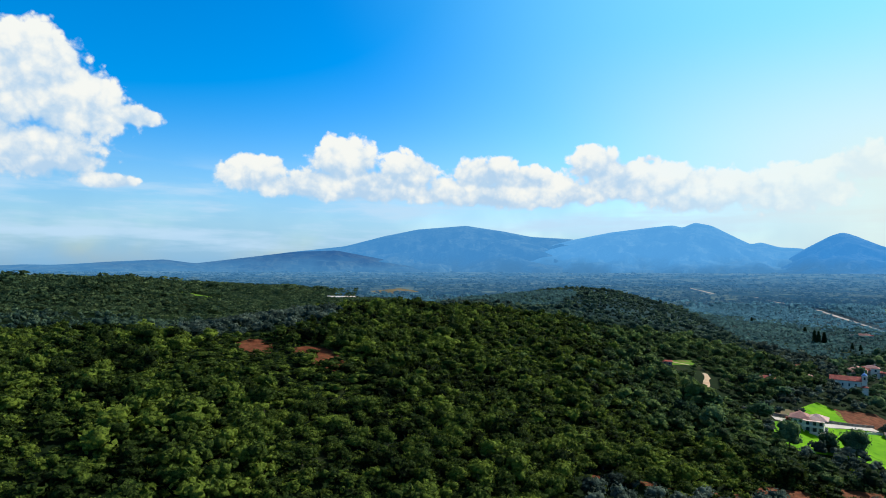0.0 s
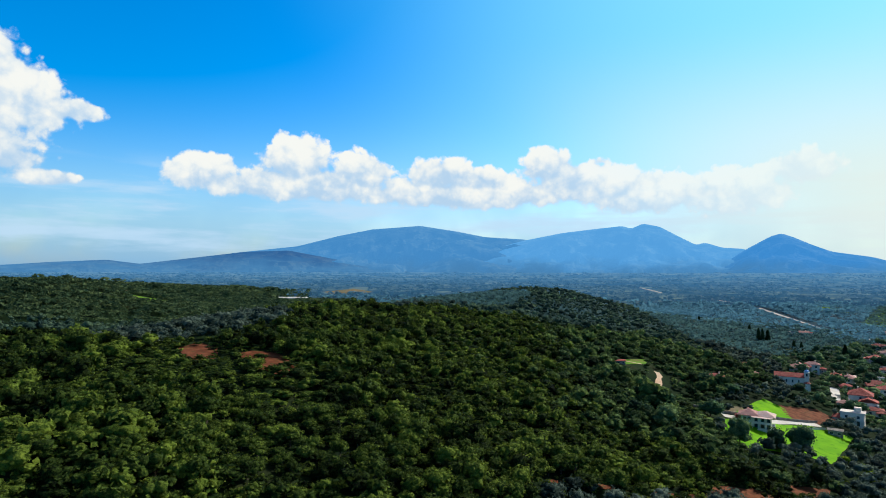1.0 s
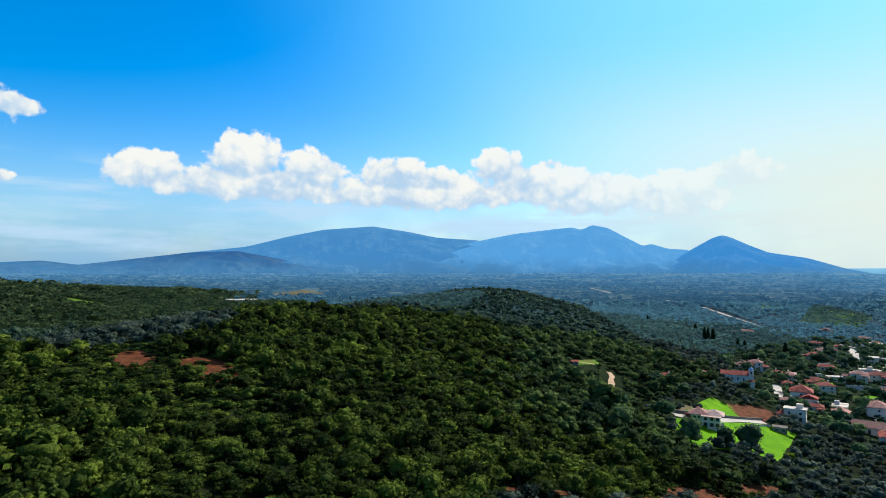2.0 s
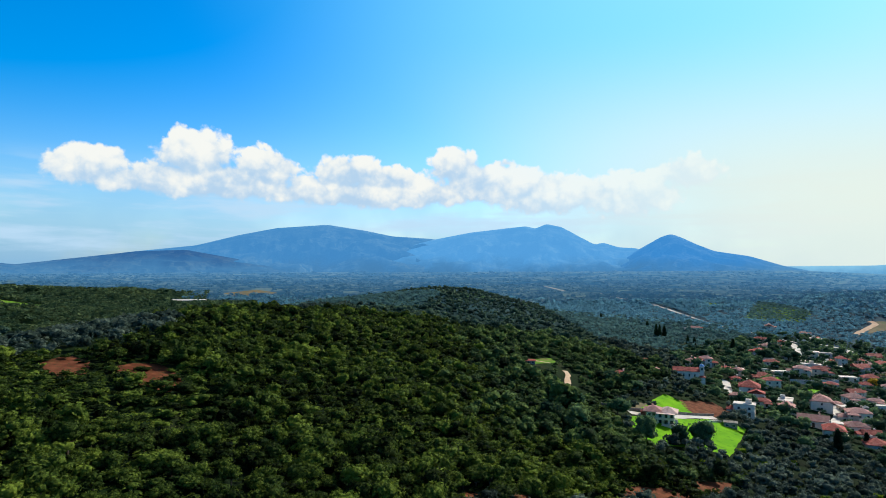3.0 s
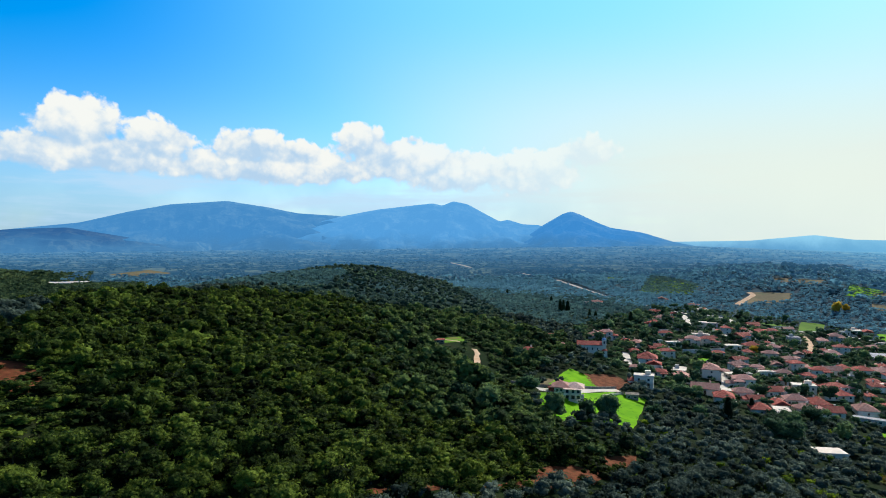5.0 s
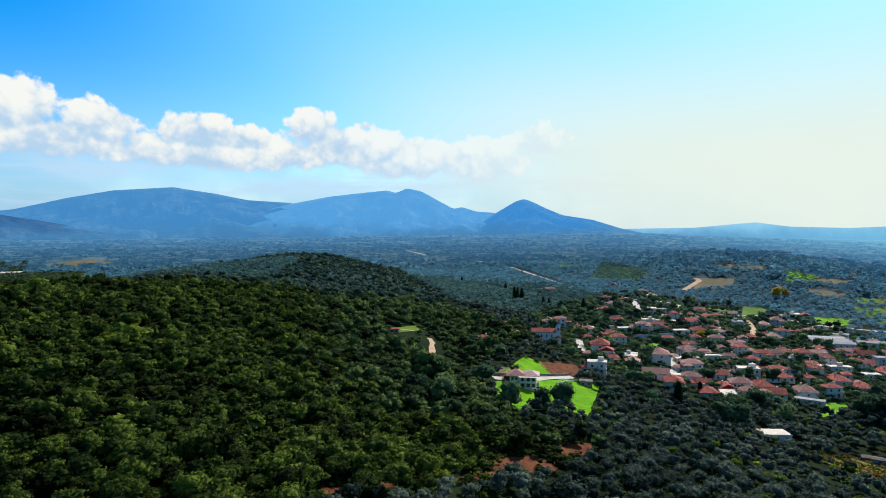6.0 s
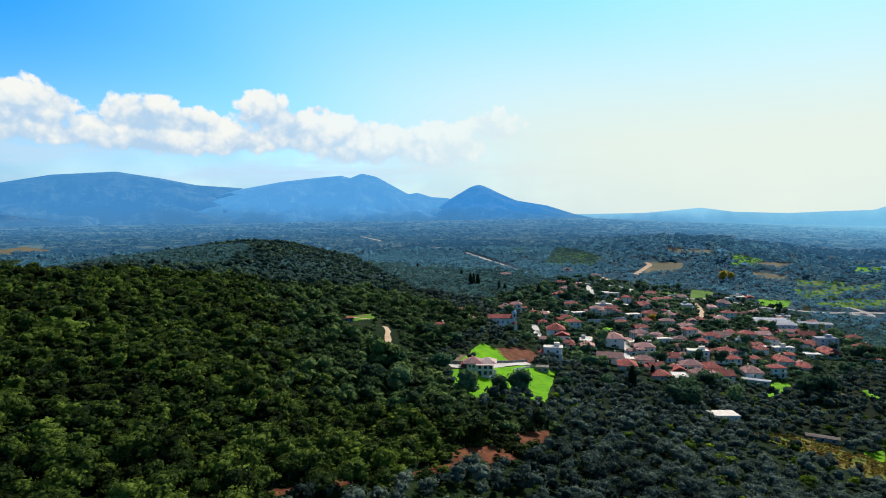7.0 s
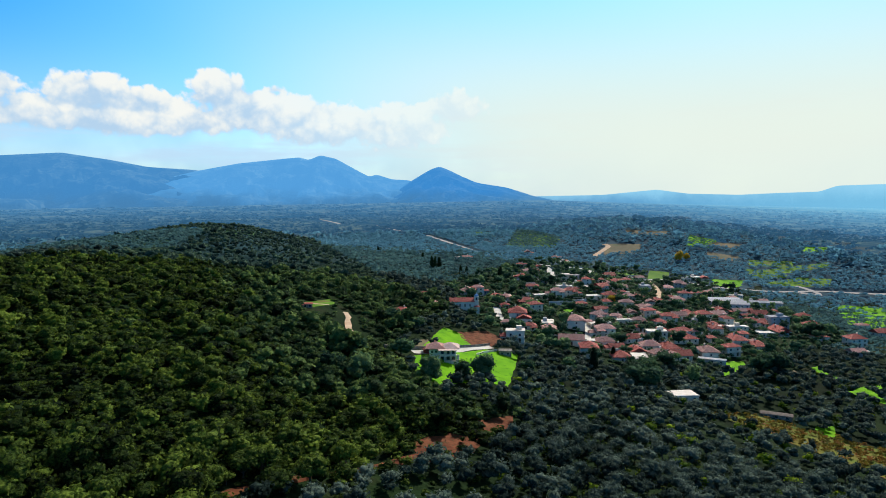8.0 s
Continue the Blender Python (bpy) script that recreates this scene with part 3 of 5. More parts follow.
plot('field', [(654, 598), (690, 571), (648, 548), (601, 566)], M_DRY, 'brown dry field beside the farm track')
plot('field', [(638, 437), (672, 417), (644, 407), (619, 421)], M_LAWN, 'bright green field behind the village')
plot('field', [(674, 402), (740, 394), (767, 368), (741, 357), (702, 376)], M_MEADOW, 'green field beside the road junction', keep=False, ragged=3.0)
plot('field', [(597, 488), (616, 475), (580, 451), (556, 459)], M_MEADOW, 'yellow-green field behind the village')
plot('field', [(323, 233), (345, 231), (335, 223), (306, 219)], M_LAWN, 'bright green grass below the village', lift=0.14)
plot('field', [(715, 444), (756, 415), (725, 399), (690, 416)], M_MEADOW, 'yellow-green field beside the groves', keep=False, ragged=3.0)
plot('field', [(755, 463), (799, 424), (772, 417), (734, 448)], M_MEADOW, 'green strip field among the groves', keep=False, ragged=3.0)
plot('field', [(735, 429), (829, 401), (810, 389), (729, 413)], M_MEADOW, 'long green strip field beside the groves', keep=False, ragged=3.0)
plot('field', [(733, 636), (779, 595), (756, 583), (717, 618)], M_DRY, 'pale dry field among the groves')
plot('field', [(600, 842), (618, 777), (582, 746), (561, 782)], M_MEADOW, 'green field beside the country road', keep=False, ragged=3.0)
plot('field', [(781, 536), (818, 504), (793, 497), (765, 521)], M_DRY, 'brown fallow strip among the groves')
plot('field', [(738, 508), (759, 473), (734, 469), (720, 492)], M_DRY, 'brown fallow field between groves')
plot('field', [(665, 799), (633, 668), (582, 629), (527, 661)], M_MEADOW, 'green grass field with planted rows')
plot('field', [(790, 567), (801, 532), (756, 512), (737, 539)], M_LAWN, 'green grass field with rows of young trees')
plot('scrub_strip', [(241, 187), (262, 180), (273, 134), (236, 121), (240, 137), (242, 168)], M_SCRUB, 'yellow and rust autumn scrub ground', category='scrub')
plot('meadow', [(372, 207), (382, 206), (366, 189), (352, 185), (362, 195)], M_LAWN, 'bright green grass under scattered olive trees', keep=False, ragged=2.0)
plot('meadow', [(352, 180), (379, 173), (344, 160), (342, 168)], M_LAWN, 'bright green grass strip between olive trees', keep=False, ragged=2.0)
plot('meadow', [(277, 160), (287, 158), (271, 150), (262, 152)], M_LAWN, 'bright green grass strip in the olive grove', keep=False, ragged=2.0)
plot('meadow', [(658, 287), (684, 284), (659, 274), (637, 276)], M_LAWN, 'small bright green grass patch by the scrub', keep=False, ragged=1.5)
plot('field', [(874, 458), (903, 432), (869, 422), (850, 441)], M_LAWN, 'bright green field far among the groves')
plot('meadow', [(672, 322), (709, 293), (593, 251), (576, 272)], M_LAWN, 'bright green grass between olive groves', keep=False, ragged=3.0)
plot('bare_soil', [(-51, 201), (-47, 208), (-39, 209), (-34, 203), (-29, 192), (-33, 186), (-41, 190)], M_RED_SOIL, 'bare red soil cut in the hillside wood', category='bare soil', keep=False)
plot('bare_soil', [(-69, 203), (-66, 215), (-57, 208), (-55, 195), (-61, 189)], M_RED_SOIL, 'bare red soil terrace on the hilltop', category='bare soil', keep=False)
plot('meadow', [(310, 380), (326, 378), (325, 371), (312, 371)], M_LAWN, 'bright green grass above the retaining wall', lift=0.12, ragged=1.5)
plot('meadow', [(317, 351), (332, 350), (331, 343), (318, 343)], M_LAWN, 'bright green grass below the retaining wall', lift=0.12, ragged=1.5)
plot('meadow', [(539, 490), (565, 487), (563, 476), (541, 476)], M_MEADOW, 'green garden field behind the houses', lift=0.12, ragged=1.5)
plot('meadow', [(618, 422), (652, 419), (649, 406), (621, 406)], M_LAWN, 'bright green grass beside the road', lift=0.12, ragged=1.5)
plot('meadow', [(428, 325), (442, 324), (441, 318), (429, 318)], M_MEADOW, 'green garden between houses', lift=0.12, ragged=1.5)
plot('meadow', [(344, 211), (358, 209), (357, 204), (345, 204)], M_DRY, 'bare pale earth below the houses', lift=0.12, ragged=1.5)
plot('meadow', [(321, 235), (339, 233), (337, 226), (322, 226)], M_LAWN, 'bright green grass below the long shed', lift=0.12, ragged=1.5)
plot('field', [(-345, 640), (-300, 668), (-262, 650), (-292, 628)], M_DRY, 'brown ploughed field on the crest of the western hill')
plot('field', [(-258, 596), (-228, 622), (-206, 606), (-236, 578)], M_MEADOW, 'pale green grass field on the western hill')
plot('field', [(-462, 560), (-418, 598), (-396, 580), (-436, 542)], M_DRY, 'brown bare field on the western hill')
plot('field', [(-150, 1260), (-100, 1420), (-50, 1300), (-105, 1120)], M_DRY, 'brown fallow field far on the plain', keep=False)


def inside(poly, x, y):
    hit = np.zeros(x.shape, bool)
    for (x0, y0), (x1, y1) in zip(poly, np.roll(poly, -1, 0)):
        cross = ((y0 > y) != (y1 > y)) & (x < (x1 - x0) * (y - y0) / (y1 - y0 + 1e-12) + x0)
        hit ^= cross
    return hit


def free(x, y, margin=0.0):
    """True where neither way, plot nor house stands."""
    ok = np.ones(x.shape, bool)
    for line, w in WAYS:
        lo, hi = line.min(0) - w - 3, line.max(0) + w + 3
        near = np.where((x > lo[0]) & (x < hi[0]) & (y > lo[1]) & (y < hi[1]) & ok)[0]
        if len(near):
            d = np.hypot(x[near, None] - line[None, :, 0], y[near, None] - line[None, :, 1]).min(1)
            ok[near[d < w + margin]] = False
    for poly in PLOTS:
        lo, hi = poly.min(0) - 3, poly.max(0) + 3
        near = np.where((x > lo[0]) & (x < hi[0]) & (y > lo[1]) & (y < hi[1]) & ok)[0]
        if len(near):
            ok[near[inside(poly, x[near], y[near])]] = False
    for sx, sy, sr in SITES:
        ok &= np.hypot(x - sx, y - sy) > sr + margin
    return ok


# ---------------------------------------------------------------- houses
def add_box(bm, x0, x1, y0, y1, z0, z1):
    v = [bm.verts.new((x, y, z)) for z in (z0, z1) for x, y in ((x0, y0), (x1, y0), (x1, y1), (x0, y1))]
    for f in ((3, 2, 1, 0), (4, 5, 6, 7), (0, 1, 5, 4), (1, 2, 6, 5), (2, 3, 7, 6), (3, 0, 4, 7)):
        bm.faces.new([v[i] for i in f])
    return v


def box_part(name, spans, mat, parent, label="", bevel=0.0):
    bm = bmesh.new()
    for s in spans:
        add_box(bm, *s)
    if bevel:
        bmesh.ops.bevel(bm, geom=bm.edges[:], offset=bevel, segments=1, affect="EDGES")
    return part(name, bm, mat, parent, label)


def hip_roof(bm, w, d, z, rise, over, hip=1.0, x=0.0, y=0.0, thick=0.22):
    """A roof with eaves over a body of w by d; hip 1: hipped, 0: gabled. The ridge runs along x."""
    hw, hd = w / 2 + over, d / 2 + over
    run = max(hw - hd * hip, 0.15) if hip else hw
    for lift, flip in ((thick, False), (0.0, True)):
        c = [bm.verts.new((x + sx * hw, y + sy * hd, z + lift)) for sx, sy in ((-1, -1), (1, -1), (1, 1), (-1, 1))]
        a, b = bm.verts.new((x - run, y, z + rise + lift)), bm.verts.new((x + run, y, z + rise + lift))
        for f in ((c[0], c[1], b, a), (c[2], c[3], a, b), (c[1], c[2], b), (c[3], c[0], a)):
            bm.faces.new(f[::-1] if flip else f)
        if not flip:
            top = c
        else:
            for i in range(4):
                j = (i + 1) % 4
                bm.faces.new((c[i], c[j], top[j], top[i]))


def window_part(parent, x, y, z, w, h, out, name="window"):
    """A recessed-looking window: proud frame round a dark pane. out: 0 -y, 1 +x, 2 +y, 3 -x."""
    fr, t = 0.09, 0.07
    m = pose(x, y, z, 0, 0, out * 90)
    bm = bmesh.new()
    for s in ((-w / 2 - fr, w / 2 + fr, -t, 0.02, -h / 2 - fr, -h / 2), (-w / 2 - fr, w / 2 + fr, -t, 0.02, h / 2, h / 2 + fr),
              (-w / 2 - fr, -w / 2, -t, 0.02, -h / 2, h / 2), (w / 2, w / 2 + fr, -t, 0.02, -h / 2, h / 2)):
        add_box(bm, *s)
    frame_ = part(name, bm, M_WOOD if name == "door" else M_ROOF_WHITE, parent)
    frame_.matrix_local = m
    bm = bmesh.new()
    add_box(bm, -w / 2, w / 2, -0.03, 0.01, -h / 2, h / 2)
    part("pane" if name == "window" else "door_leaf", bm, M_GLASS if name == "window" else M_WOOD, frame_)
    return frame_


ROOFS = {"r": (M_ROOF_RED, "red clay tile"), "p": (M_ROOF_PINK, "faded pink tile"), "w": (M_ROOF_WHITE, "flat white slab"), "g": (M_ROOF_GREY, "flat grey slab")}
WALLS = {"w": (M_PLASTER, "white"), "c": (M_CREAM, "cream"), "g": (M_GREY, "grey")}
house_rng = random.Random(11)


def house(x, y, w, roof="r", turn=None, storeys=None, walls=None, depth=None):
    """A village house with its walls, tiled or flat roof, windows, door and chimney."""
    rg = house_rng
    turn = rg.choice((-38, -30, -22, 48, 56, -34)) + rg.uniform(-7, 7) if turn is None else turn
    storeys = storeys or (2 if rg.random() < 0.32 and w > 8 else 1)
    walls = walls or rg.choice("wwwwccg")
    d = depth or w * rg.uniform(0.65, 0.88)
    h = 2.6 * storeys + rg.uniform(0.0, 0.4)
    ca, sa = math.cos(radians(turn)), math.sin(radians(turn))
    zs = height(np.array([x + ca * i * w / 2 - sa * j * d / 2 for i in (-1, 1) for j in (-1, 1)]),
                np.array([y + sa * i * w / 2 + ca * j * d / 2 for i in (-1, 1) for j in (-1, 1)]))
    z = float(zs.mean())
    low = float(zs.min()) - z - 0.6
    roof_mat, roof_word = ROOFS[roof]
    wall_mat, wall_word = WALLS[walls]
    ob = thing("house", x, y, z, turn, f"{wall_word} plastered village house with {roof_word} roof", "house", "village houses")
    bm = bmesh.new()
    add_box(bm, -w / 2, w / 2, -d / 2, d / 2, low, h)
    if storeys == 2 and rg.random() < 0.4:
        add_box(bm, -w / 2 - 0.02, w / 2 + 0.02, -d / 2 - 1.3, -d / 2 + 0.01, 2.5, 2.66)
        add_box(bm, -w / 2, w / 2, -d / 2 - 1.3, -d / 2 - 1.22, 2.66, 3.5)
    part("wall", bm, wall_mat, ob)
    bm = bmesh.new()
    if roof in "rp":
        rise = d * rg.uniform(0.24, 0.31)
        hip_roof(bm, w, d, h, rise, 0.6, 1.0 if rg.random() < 0.7 else 0.0)
        if rg.random() < 0.4:
            ww, dd = w * 0.45, d * 0.5
            hip_roof(bm, ww, dd, h - 0.7, dd * 0.22, 0.35, 1.0, x=rg.choice((-1, 1)) * w * 0.3, y=-d / 2 - dd * 0.35)
    else:
        add_box(bm, -w / 2 - 0.35, w / 2 + 0.35, -d / 2 - 0.35, d / 2 + 0.35, h, h + 0.25)
        add_box(bm, -w / 2 - 0.3, w / 2 + 0.3, -d / 2 - 0.3, -d / 2 - 0.12, h + 0.25, h + 0.6)
    part("roof", bm, roof_mat, ob)
    own = random.Random(int(x * 10 + y))
    if w > 7.5 and own.random() < 0.55:
        side, ww, dd, hh = own.choice((-1, 1)), w * own.uniform(0.42, 0.6), d * own.uniform(0.55, 0.8), 2.6 + own.uniform(0, 0.4)
        wx, wy = side * (w / 2 + ww * 0.30), d * own.uniform(-0.45, 0.30)
        bm = bmesh.new()
        add_box(bm, wx - ww / 2, wx + ww / 2, wy - dd / 2, wy + dd / 2, low, hh)
        part("wing_wall", bm, own.choice((wall_mat, wall_mat, M_STONE, M_PLASTER)), ob)
        bm = bmesh.new()
        if own.random() < 0.75:
            hip_roof(bm, ww, dd, hh, dd * 0.24, 0.4, own.choice((0.0, 1.0)), x=wx, y=wy)
            part("wing_roof", bm, own.choice((M_ROOF_RED, M_ROOF_PINK, roof_mat)), ob)
        else:
            add_box(bm, wx - ww / 2 - 0.2, wx + ww / 2 + 0.2, wy - dd / 2 - 0.2, wy + dd / 2 + 0.2, hh, hh + 0.2)
            part("wing_roof", bm, M_ROOF_WHITE, ob)
        window_part(ob, wx, wy - dd / 2, 1.4, 1.0, 1.1, 0)
    if roof in "wg" and own.random() < 0.6:
        box_part("roof_hut", [(w * 0.05, w * 0.35, 0.0, d * 0.3, h + 0.25, h + 2.3)], wall_mat, ob)
    for s in range(storeys):
        n = max(2, int(w / 3.6))
        for i in range(n):
            wx = -w / 2 + w * (i + 0.5) / n
            if s == 0 and i == n // 2:
                window_part(ob, wx, -d / 2, 1.1, 1.0, 2.1, 0, "door")
            else:
                window_part(ob, wx, -d / 2, 1.4 + 2.6 * s, 1.1, 1.25, 0)
        window_part(ob, -w / 2, 0, 1.4 + 2.6 * s, 1.0, 1.2, 3)
        window_part(ob, w / 2, 0, 1.4 + 2.6 * s, 1.0, 1.2, 1)
    if roof in "rp":
        box_part("chimney", [(w * 0.18, w * 0.18 + 0.7, d * 0.1, d * 0.1 + 0.6, h - 0.2, h + d * 0.25 + 0.8),
                             (w * 0.18 - 0.1, w * 0.18 + 0.8, d * 0.1 - 0.1, d * 0.1 + 0.7, h + d * 0.25 + 0.8, h + d * 0.25 + 0.95)], M_PLASTER, ob)
    SITES.append((x, y, max(w, d) * 0.62))
    return ob


house(260.3, 383.3, 13.5, 'p')
house(272.6, 387.8, 8.2, 'p')
house(280, 376.4, 6.7, 'r')
house(288, 374.8, 8.9, 'p')
house(200.7, 336.4, 6.7, 'p')
house(211.2, 361.3, 7.1, 'r')
house(166.7, 313.9, 7, 'r')
house(316.9, 385.8, 5.5, 'w')
house(266.4, 350.5, 5.5, 'r')
house(255.5, 324.7, 12.3, 'r')
house(234.5, 309.3, 6.7, 'p')
house(247.5, 305.5, 8, 'r')
house(288.5, 345.3, 9.2, 'r')
house(290.1, 309.9, 13.5, 'p')
house(257, 280.8, 13.5, 'p')
house(309.1, 308.4, 11.1, 'w')
house(278.5, 276.2, 10.5, 'p')
house(295.8, 290.7, 11.2, 'p')
house(248.9, 260.4, 10.8, 'r')
house(276.4, 265.6, 7.9, 'r')
house(304.2, 278.5, 9.2, 'r')
house(286.3, 259.4, 9.2, 'r')
house(305.1, 265.1, 11, 'p')
house(328.8, 278, 11.7, 'w')
house(315.4, 259.3, 12.4, 'r')
house(358.2, 280.5, 12, 'r')
house(344.9, 268.9, 12, 'r')
house(308.6, 247.2, 10.7, 'r')
house(333.6, 246.1, 12, 'p')
house(375.4, 320.2, 9.1, 'r')
house(350.8, 308.8, 7.9, 'p')
house(376.9, 304, 10.3, 'r')
house(412.9, 314.2, 12, 'r')
house(428.3, 310.9, 12, 'r')
house(441.7, 308.3, 11.6, 'p')
house(464.9, 318.7, 9.8, 'r')
house(484.4, 314.9, 10, 'p')
house(493.7, 304.1, 12, 'r')
house(449, 285, 12, 'r')
house(467.4, 275.5, 13.5, 'g', -34, 3, 'g', 10)
house(442.1, 260.8, 11.8, 'r')
house(379.7, 254.9, 12, 'r')
house(379.9, 241.5, 11, 'r')
house(504.3, 268.1, 12, 'r')
house(549.9, 296.7, 10.9, 'r')
house(379.5, 343.3, 10.2, 'p')
house(420.2, 373.5, 10.4, 'p')
house(400.3, 377.3, 11, 'r')
house(379, 375.7, 10.6, 'w')
house(415, 399.2, 9.8, 'r')
house(410.4, 407.5, 11.5, 'w')
house(381.9, 398.3, 7.8, 'r')
house(380, 410.6, 9.5, 'w')
house(422.4, 449.6, 8.8, 'w')
house(433.1, 448.6, 8.9, 'w')
house(410.4, 422.6, 10.1, 'w')
house(354.7, 394.4, 7.5, 'r')
house(362.8, 448.1, 9.8, 'w')
house(397.4, 464.4, 8.6, 'r')
house(398.4, 477.2, 7.9, 'p')
house(439.7, 504.9, 7.6, 'r')
house(424.3, 515, 7.6, 'r')
house(498.8, 587.4, 8.8, 'p')
house(523.5, 566.8, 8.9, 'p')
house(511.6, 538.6, 11.7, 'w')
house(503.9, 467.4, 10.8, 'r')
house(498.7, 441.9, 10.5, 'r')
house(477.5, 437.6, 8.3, 'r')
house(481.2, 405.2, 10.8, 'g')
house(520.7, 407.3, 11.4, 'p')
house(549.6, 416.8, 12, 'p')
house(618.5, 444.8, 12, 'w')
house(624.7, 436.9, 12, 'r')
house(529.4, 385, 10.4, 'r')
house(556.8, 386.9, 12, 'p')
house(437.1, 356.1, 8.9, 'r')
house(341.2, 321, 7.9, 'p')
house(336.1, 311, 7.8, 'w')
house(332.5, 295.6, 7, 'r')
house(382.5, 553, 7.6, 'p')
house(369.7, 551.1, 6.6, 'w')
house(457.5, 241.7, 11.2, 'r')
house(344, 355.5, 7.7, 'r')
house(343.2, 337.8, 8.2, 'r')
house(364.2, 302.6, 7.4, 'r')
house(346.3, 287.1, 6.4, 'r')
house(423.5, 289.3, 9.6, 'r')
house(401.8, 286.1, 8.5, 'r')
house(381.6, 436.2, 7.4, 'w')
house(533.6, 452.9, 9, 'p')
house(418.4, 350.9, 7.8, 'p')
house(448.9, 405.6, 9.5, 'p')
house(424.8, 369.4, 8.8, 'r')
house(510.6, 382.5, 11, 'r')
house(453.2, 350.5, 9, 'p')
house(373.7, 356.9, 8.1, 'r')
house(364.6, 326, 7.6, 'p')
house(469.2, 224.1, 11.2, 'r')
house(432.9, 208.5, 9, 'p')
house(569.6, 260, 8.2, 'p')
house(531.3, 232.8, 10.1, 'r')
house(430.5, 430.5, 8.4, 'r')
house(269, 312.9, 9.1, 'w')
house(265.2, 253.2, 10.3, 'r')
house(413.3, 276.4, 9.8, 'w')
house(575.8, 372.5, 8.2, 'w')
house(258.8, 299.9, 10, 'p')
house(348.6, 240.9, 8.8, 'r')
house(561.3, 348.6, 7, 'g')
house(557.2, 362.3, 10.4, 'p')
house(348.6, 384.6, 9.8, 'p')
house(428, 388.1, 7.6, 'r')
house(277.4, 250.7, 8.9, 'w')
house(466.2, 367.2, 9, 'r')
house(299, 366.3, 11, 'r')
house(581.2, 347.6, 8.2, 'p')
house(363.4, 385.4, 10.2, 'r')
house(436, 272.8, 9, 'r')
house(391.5, 277.5, 10.2, 'r')
house(503.2, 318.4, 7, 'r')
house(296.2, 252.6, 9.5, 'p')
house(459.8, 441.5, 8.7, 'r')
house(494.2, 372.5, 9.8, 'r')
house(398.1, 310.9, 10.3, 'p')
house(399, 262.3, 7, 'r')
house(328, 382.2, 9.7, 'w')
house(391.9, 338.8, 10.3, 'p')
house(510.8, 346, 9, 'p')
house(420.3, 259.1, 9.2, 'w')
house(353, 421.5, 7.3, 'w')
house(346.2, 411.2, 10.4, 'r')
house(535.5, 312.9, 7, 'r')
house(357.5, 436.6, 9.2, 'r')
house(599.6, 442.2, 8.1, 'w')
house(398.1, 297.9, 8.1, 'g')
house(322.9, 319, 9.8, 'p')
house(469.3, 300.6, 8.1, 'r')
house(455, 428.4, 9.2, 'p')
house(363.2, 262.9, 7.1, 'r')


# ---------------------------------------------------------------- trees
def ball(level):
    bm = bmesh.new()
    bmesh.ops.create_icosphere(bm, subdivisions=level, radius=1.0)
    v = np.array([x.co[:] for x in bm.verts])
    f = np.array([[x.index for x in g.verts] for g in bm.faces])
    bm.free()
    return v, f


BALL_1, BALL_2 = ball(1), ball(2)


def crown(rng, lobes, leaf_count, leaf, spread, tall, base, core=BALL_1, core_size=0.78):
    """A crown of one metre's height: a lumpy heart and leaf clumps standing off its lobes. Returns vertices and triangles."""
    ang = rng.uniform(0, 2 * np.pi, lobes)
    rad = spread * rng.uniform(0.25, 0.62, lobes)
    c = np.stack([rad * np.cos(ang), rad * np.sin(ang), base + (tall - base) * rng.uniform(0.30, 0.78, lobes)], -1)
    c[0] = (0, 0, base + (tall - base) * 0.72)
    size = spread * rng.uniform(0.42, 0.62, lobes)
    verts, faces, n = [], [], 0
    if core is not None:
        cv, cf = core
        for k in range(lobes if leaf_count > 60 else min(lobes, 4)):
            s = size[k] * core_size * (1.0 if leaf_count > 60 else 1.25)
            v = c[k] + cv * s * (1 + 0.2 * rng.normal(size=(len(cv), 1))) * (1, 1, 0.85)
            verts.append(v)
            faces.append(cf + n)
            n += len(v)
    if leaf_count:
        k = rng.integers(0, lobes, leaf_count)
        d = rng.normal(size=(leaf_count, 3))
        d[:, 2] = np.abs(d[:, 2]) * 1.0 - 0.35
        d /= np.linalg.norm(d, axis=1)[:, None]
        p = c[k] + d * size[k, None] * rng.uniform(0.75, 1.15, (leaf_count, 1))
        nrm = d + 0.55 * rng.normal(size=d.shape)
        nrm /= np.linalg.norm(nrm, axis=1)[:, None]
        t = np.cross(nrm, rng.normal(size=d.shape))
        t /= np.linalg.norm(t, axis=1)[:, None]
        b = np.cross(nrm, t)
        s = leaf * rng.uniform(0.6, 1.35, (leaf_count, 1))
        q = np.stack([p - t * s * 0.9, p - b * s * 0.7 + nrm * s * 0.2, p + t * s, p + b * s * 0.75], 1).reshape(-1, 3)
        i = n + 4 * np.arange(leaf_count)
        verts.append(q)
        faces += [np.stack([i, i + 1, i + 2], -1), np.stack([i, i + 2, i + 3], -1)]
    return np.concatenate(verts), np.concatenate(faces)


